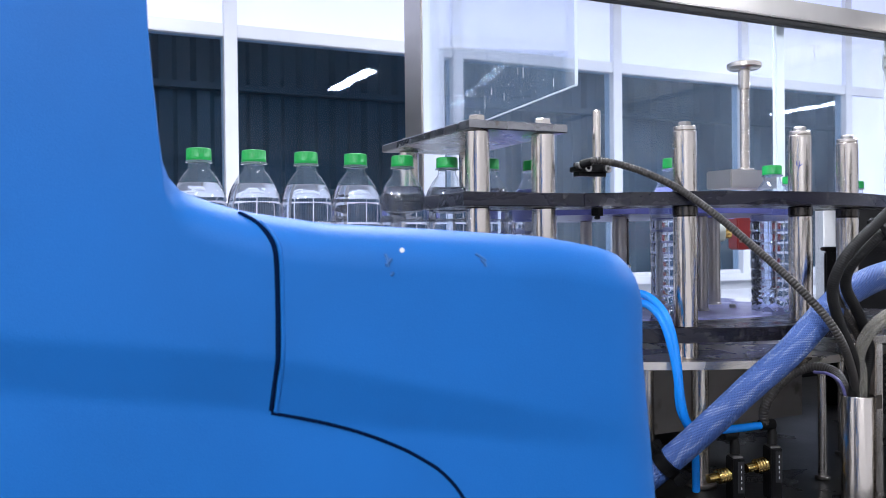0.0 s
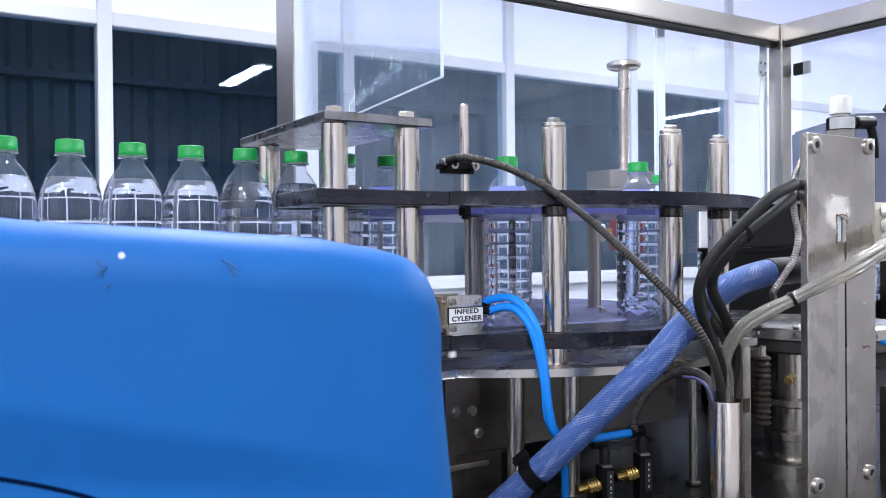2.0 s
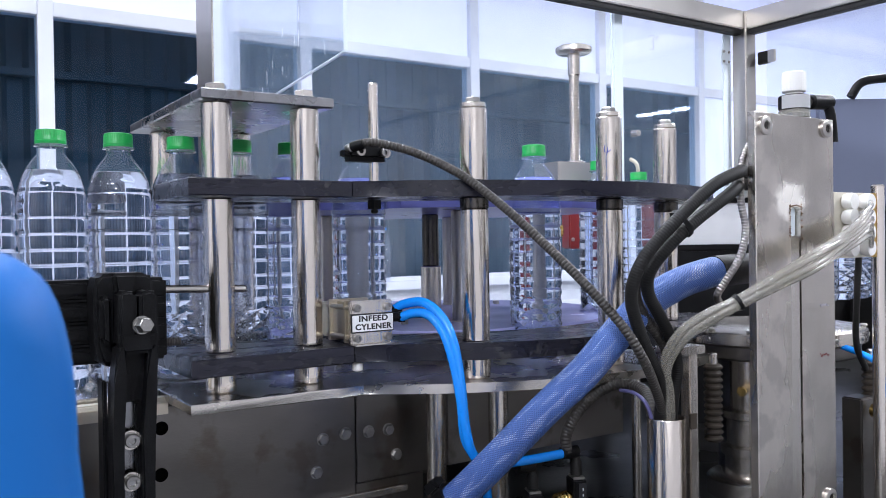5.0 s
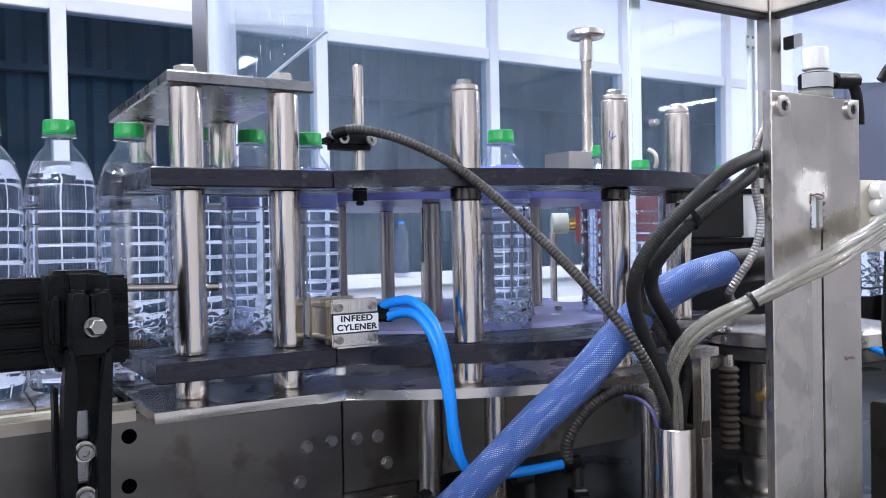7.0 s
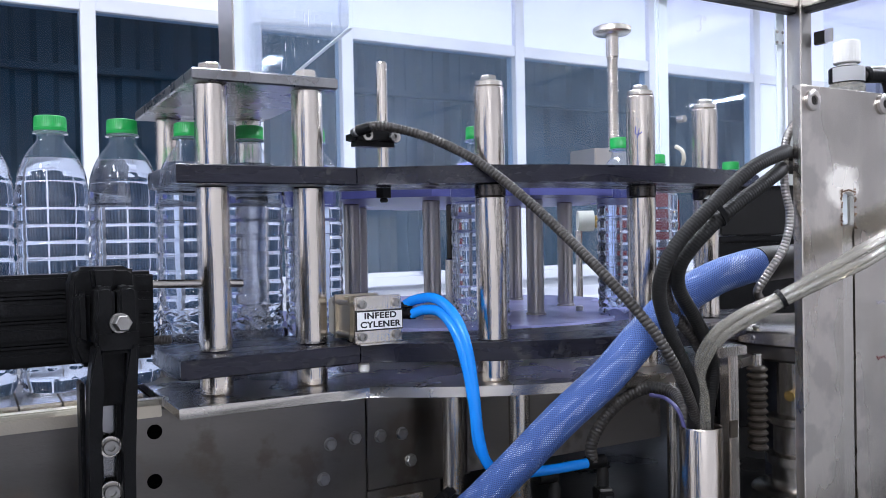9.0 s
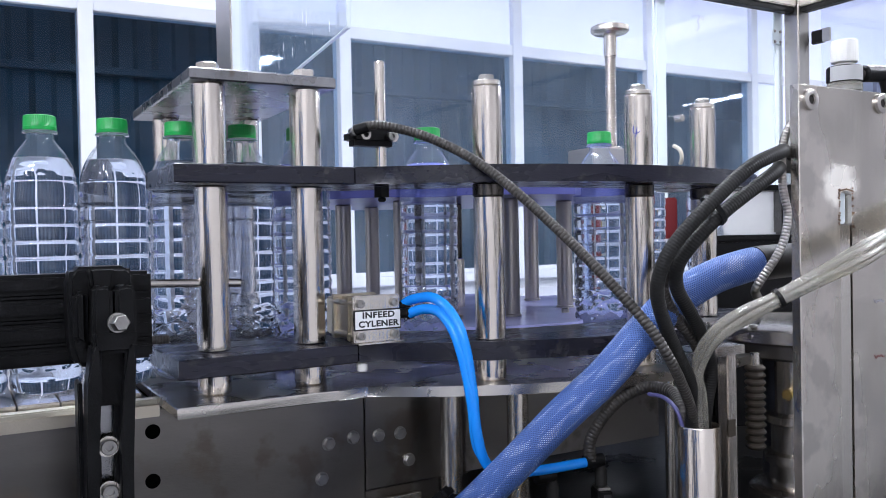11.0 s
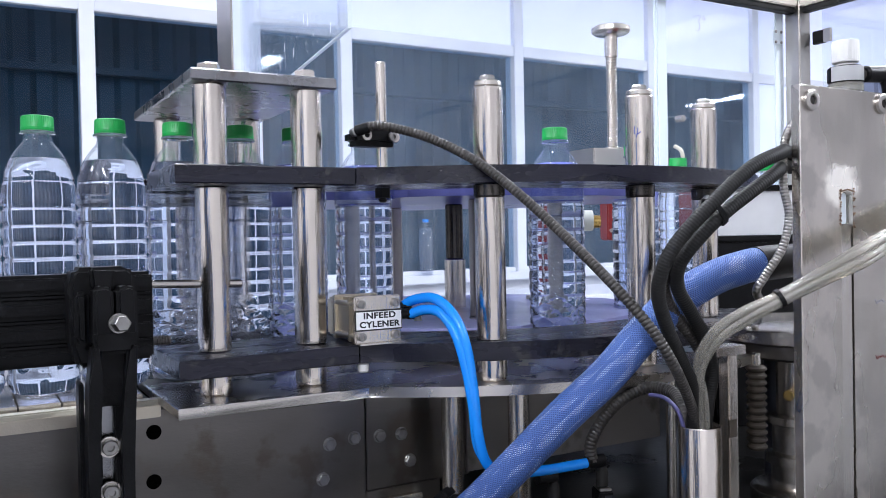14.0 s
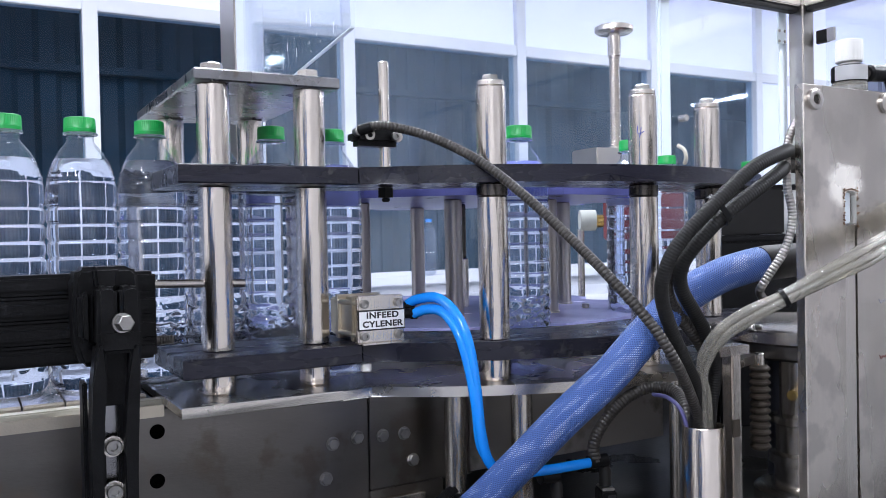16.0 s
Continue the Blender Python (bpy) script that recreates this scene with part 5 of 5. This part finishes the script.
    seam = [(-0.224, 1.1705), (-0.218, 1.1665), (-0.2135, 1.160), (-0.2115, 1.152), (-0.2110, 1.13), (-0.2112, 1.109), (-0.2118, 1.098), (-0.2128, 1.0835)]
    part("seam", sweep([on_face(u, z, -0.0002) for u, z in seam], 0.00115, 8, 0.002), SEAM, h, "dark parting seam")
    part("seam_lip", sweep([on_face(u + 0.0022, z, -0.0006) for u, z in seam[1:]], 0.0011, 8, 0.002), BLUE, h)
    low = [(-0.2128, 1.0835), (-0.200, 1.0805), (-0.186, 1.0765), (-0.172, 1.0715), (-0.158, 1.065), (-0.148, 1.0590), (-0.140, 1.053), (-0.132, 1.043), (-0.127, 1.030), (-0.125, 1.00)]
    part("lower_seam", sweep([on_face(u, z, 0.0001) for u, z in low], 0.0008, 8, 0.002), SEAM, h, "dark parting seam")
    part("chip", lathe([(0, 0), (0.0012, 0), (0.0008, 0.0003), (0, 0.0003)], 10, "y", on_face(-0.158, 1.1535, 0.0005)), WHITEPL, h, "small white chip")
    for u, z, du, dz in ((-0.1655, 1.152, 0.0008, -0.006), (-0.163, 1.150, -0.003, -0.003), (-0.1625, 1.144, -0.002, -0.002), (-0.1255, 1.1515, 0.005, -0.004), (-0.1235, 1.1490, 0.002, -0.004)):
        part("scuff", sweep([on_face(u, z, 0.0), on_face(u + du / 2 + 0.0004, z + dz / 2, 0.0), on_face(u + du, z + dz, 0.0)], 0.0007, 6, 0.001), SCUFF, h, "dark scuff mark")


# ---- bottles ----
STEP, PERIOD, START = 0.0707, 1.126, 12.94
STRIDE = [(0.0, 0.0), (0.42, 0.0008), (0.48, 0.0025), (0.57, 0.0085), (0.67, 0.0195), (0.77, 0.0355), (0.87, 0.0515), (0.97, 0.0633), (1.05, 0.0688), (1.126, 0.0707)]
ROUND = [(0, 0.291, 0.965), (0.48, 0.293, 0.965), (0.57, 0.299, 0.965), (0.67, 0.308, 0.965), (0.77, 0.323, 0.965), (0.87, 0.339, 0.965), (0.97, 0.352, 0.965), (1.13, 0.3617, 0.965), (1.53, 0.363, 0.965), (1.68, 0.374, 0.965), (1.83, 0.393, 0.966),
         (1.93, 0.402, 0.966), (2.03, 0.414, 0.966), (2.13, 0.433, 0.962), (2.29, 0.468, 0.940), (2.49, 0.502, 0.912), (2.59, 0.516, 0.900), (2.69, 0.532, 0.886), (2.79, 0.549, 0.873), (2.99, 0.592, 0.851), (3.09, 0.613, 0.846),
         (3.19, 0.635, 0.844), (3.32, 0.659, 0.845), (3.42, 0.686, 0.849), (3.52, 0.709, 0.853), (3.62, 0.734, 0.859), (3.72, 0.757, 0.867), (3.82, 0.780, 0.878), (3.92, 0.803, 0.893), (4.34, 0.885, 0.955),
         (4.75, 0.975, 1.030), (5.17, 1.066, 1.086), (5.37, 1.107, 1.103), (5.57, 1.151, 1.120), (6.1, 1.280, 1.137), (6.4, 1.353, 1.138), (8.2, 1.76, 1.138)]


def stride(s):
    return float(np.interp(s, [a for a, _ in STRIDE], [b for _, b in STRIDE]))


def bottle_place(tau):
    if tau < 0:
        n = math.floor(tau / PERIOD)
        return 0.291 + n * STEP + stride(tau - n * PERIOD), 0.965
    if tau > 8.2:
        n = math.floor((tau - 8.2) / PERIOD)
        return 1.76 + n * STEP + stride(tau - 8.2 - n * PERIOD), 1.138
    ts = [r[0] for r in ROUND]
    return float(np.interp(tau, ts, [r[1] for r in ROUND])), float(np.interp(tau, ts, [r[2] for r in ROUND]))


def bottle(cap=None):
    """A filled bottle: the body stands for water and its thin clear wall."""
    b = thing("water_bottle", "clear ribbed water bottle with a green screw cap", "bottle", group="water bottles")
    seg, level = 96, 0.2400
    prof = [(0.0, 0.004), (0.012, 0.0035), (0.022, 0.0005), (0.027, 0.0), (0.0315, 0.002), (0.0342, 0.007), (0.0348, 0.011)]
    for h in np.arange(0.0135, 0.1300, 0.0015):
        prof.append((0.0348 + 0.0006 * math.cos(2 * math.pi * (h - 0.1275) / 0.0142), float(h)))
    for r in (0.1390, 0.1555, 0.1725, 0.1900):
        prof += [(0.0354, r - 0.0068), (0.03538, r - 0.0042), (0.03520, r - 0.0030), (0.03470, r - 0.0022), (0.03440, r - 0.0014), (0.03432, r), (0.03440, r + 0.0014), (0.03470, r + 0.0022), (0.03520, r + 0.0030), (0.03538, r + 0.0042)]
    shoulder = [(0.0351, 0.2085), (0.0349, 0.2125), (0.0341, 0.2195), (0.0326, 0.2265), (0.0303, 0.2335), (0.0267, 0.2410), (0.0222, 0.2482), (0.0180, 0.2535), (0.0151, 0.2568), (0.0138, 0.2592), (0.0135, 0.2620), (0.0135, 0.2690)]
    slope = lambda h: (float(np.interp(h, [q[1] for q in shoulder], [q[0] for q in shoulder])), float(h))
    prof += [(0.0354, 0.2010)] + [slope(h) for h in np.linspace(0.2060, level, 30)] + [(0.0, level)]
    dome = [slope(h) for h in np.linspace(level, 0.2690, 22)]

    def shell(rows):
        bm = bmesh.new()
        rings = []
        for r, h in rows:
            if r == 0:
                rings.append([bm.verts.new((0, 0, h))])
                continue
            ring = []
            for n in range(seg):
                a = 2 * math.pi * n / seg
                rr = r
                rr -= 0.0006 * max(0.0, 1 - abs(h - 0.2165) / 0.0018)
                if 0.205 < h < 0.255:
                    w = math.sin(math.pi * (h - 0.205) / 0.05)
                    u = (1 - abs(math.sin(2.5 * a + h * 75 + 0.6 * math.sin(a)))) ** 7
                    v = (1 - abs(math.sin(2.0 * a - h * 90 + 0.8 * math.sin(2 * a + 1)))) ** 7
                    rr -= w * (0.0003 * u + 0.0003 * v + 0.0006 * (0.5 + 0.5 * math.sin(3 * a + h * 60)))
                elif 0.012 < h < 0.090:
                    w = math.sin(math.pi * (h - 0.012) / 0.078)
                    rr -= w * (0.0020 * (1 - abs(math.sin(4.5 * a + h * 150 + 0.7 * math.sin(2 * a)))) ** 2 + 0.0013 * (1 - abs(math.sin(3.5 * a - h * 190))) ** 3)
                elif 0.09 < h < 0.205:
                    rr += 0.0003 * math.sin(2 * a + h * 60) + 0.00003 * math.sin(9 * a + h * 40)
                ring.append(bm.verts.new((rr * math.cos(a), rr * math.sin(a), h)))
            rings.append(ring)
        for a, c in zip(rings, rings[1:]):
            for n in range(seg):
                m = (n + 1) % seg
                if len(a) == 1:
                    bm.faces.new((a[0], c[n], c[m]))
                elif len(c) == 1:
                    bm.faces.new((a[n], a[m], c[0]))
                else:
                    bm.faces.new((a[n], a[m], c[m], c[n]))
        return bm
    part("body", shell(prof), WATER, b, "clear ribbed plastic full of water", smooth=75)
    part("neck", shell(dome), PETWALL, b, "empty clear neck above the water", smooth=75)
    part("neck_ring", lathe([(0.0136, 0.2655), (0.0172, 0.2660), (0.0175, 0.2670), (0.0172, 0.2680), (0.0136, 0.2685)], 36), WATER, b)
    # ribbed cap
    bm = bmesh.new()
    seg = 92
    rings = []
    for r, h, rib in ((0.0159, 0.2690, 0), (0.0160, 0.2725, 0), (0.0157, 0.2728, 0), (0.0157, 0.2733, 0), (0.0159, 0.2736, 1), (0.0156, 0.2824, 1), (0.0151, 0.2838, 0), (0.0138, 0.2845, 0)):
        rings.append([bm.verts.new(((r - (0.0006 if rib and n % 2 == 0 else 0)) * math.cos(2 * math.pi * n / seg), (r - (0.0006 if rib and n % 2 == 0 else 0)) * math.sin(2 * math.pi * n / seg), h)) for n in range(seg)])
    for a, c in zip(rings, rings[1:]):
        for n in range(seg):
            bm.faces.new((a[n], a[(n + 1) % seg], c[(n + 1) % seg], c[n]))
    bm.faces.new(rings[0][::-1])
    bm.faces.new(rings[-1])
    part("cap", bm, cap or GREEN, b, "ribbed screw cap", smooth=35)
    return b


def bottles():
    """All the bottles with the number of periods by which each one lags."""
    made, rng = [], random.Random(4)
    first = bottle()
    for k in range(-18, 15):
        b = first if not made else copy_thing(first, pose(0, 0, 0))
        made.append((b, k, rng.uniform(0, 360)))
    sample = bottle(BLUETUBE)
    tagged(sample, "clear water bottle with a blue cap standing on the sill", "bottle")
    sample.matrix_world = pose(2.06, 3.735, 0.945)
    return made


# ---- build ----
room()
light_fixtures()
guide_plates()
posts()
legs_and_frame()
enclosure()
blue_housing()
side_rail()
column_plate()
cable_tube_and_hoses()
infeed_cylinder()
valves()
height_screw()
turret()
background_things()


def carrier():
    """The dark carriage that slides along the carrier track; returns it to be keyed."""
    c = thing("carriage", "black carriage block riding the carrier track", "carriage")
    part("block", box(-0.068, 0.068, -0.012, 0.030, 0.0, 0.080, 0.003), BED, c)
    part("foot", box(-0.030, 0.030, 0.0, 0.025, -0.03, 0.0, 0.002), BLACK, c)
    return c


WHEEL = star_wheel()
CARRIAGE = carrier()
BOTTLES = bottles()


# ---- what moves ----
def feed_clock(t):
    """The feed runs a little unevenly: ahead at first, behind at the end."""
    return t + float(np.interp(t, [0.0, 2.6, 3.5, 7.0, 9.0, 11.5, 12.6, 13.6, 16.0], [0.06, 0.06, 0.01, 0.0, 0.0, -0.05, -0.005, -0.02, -0.045]))


def motions():
    times = [round(0.1 * k, 1) for k in range(161)]
    for b, k, spin in BOTTLES:
        rows = []
        for t in times:
            x, y = bottle_place(feed_clock(t) - START - k * PERIOD)
            rows.append((t, pose(x, y, 0.9955, 0, 0, spin)))
        walk(b, rows)
    loop = [(0.0, 0.150, 1.00), (0.22, 0.150, 1.138), (0.32, 0.085, 1.138), (0.43, 0.006, 1.138), (0.68, -0.004, 1.138), (0.78, -0.028, 1.138), (0.86, -0.055, 1.138), (0.95, -0.062, 1.02), (1.13, 0.150, 1.00)]
    rows = []
    for t in times:
        s = (feed_clock(t) - START) % PERIOD
        along = float(np.interp(s, [r[0] for r in loop], [r[1] for r in loop]))
        up = float(np.interp(s, [r[0] for r in loop], [r[2] for r in loop]))
        rows.append((t, pose(1.230, 1.000, 0, 0, 0, -30) @ pose(along, 0.045, up)))
    walk(CARRIAGE, rows)
    turn = 360 / 7 / PERIOD
    walk(WHEEL, [(t, pose(HUB[0], HUB[1], 0, 0, 0, -93 + turn * (feed_clock(t) - START - 3.28))) for t in times[::5]])


motions()
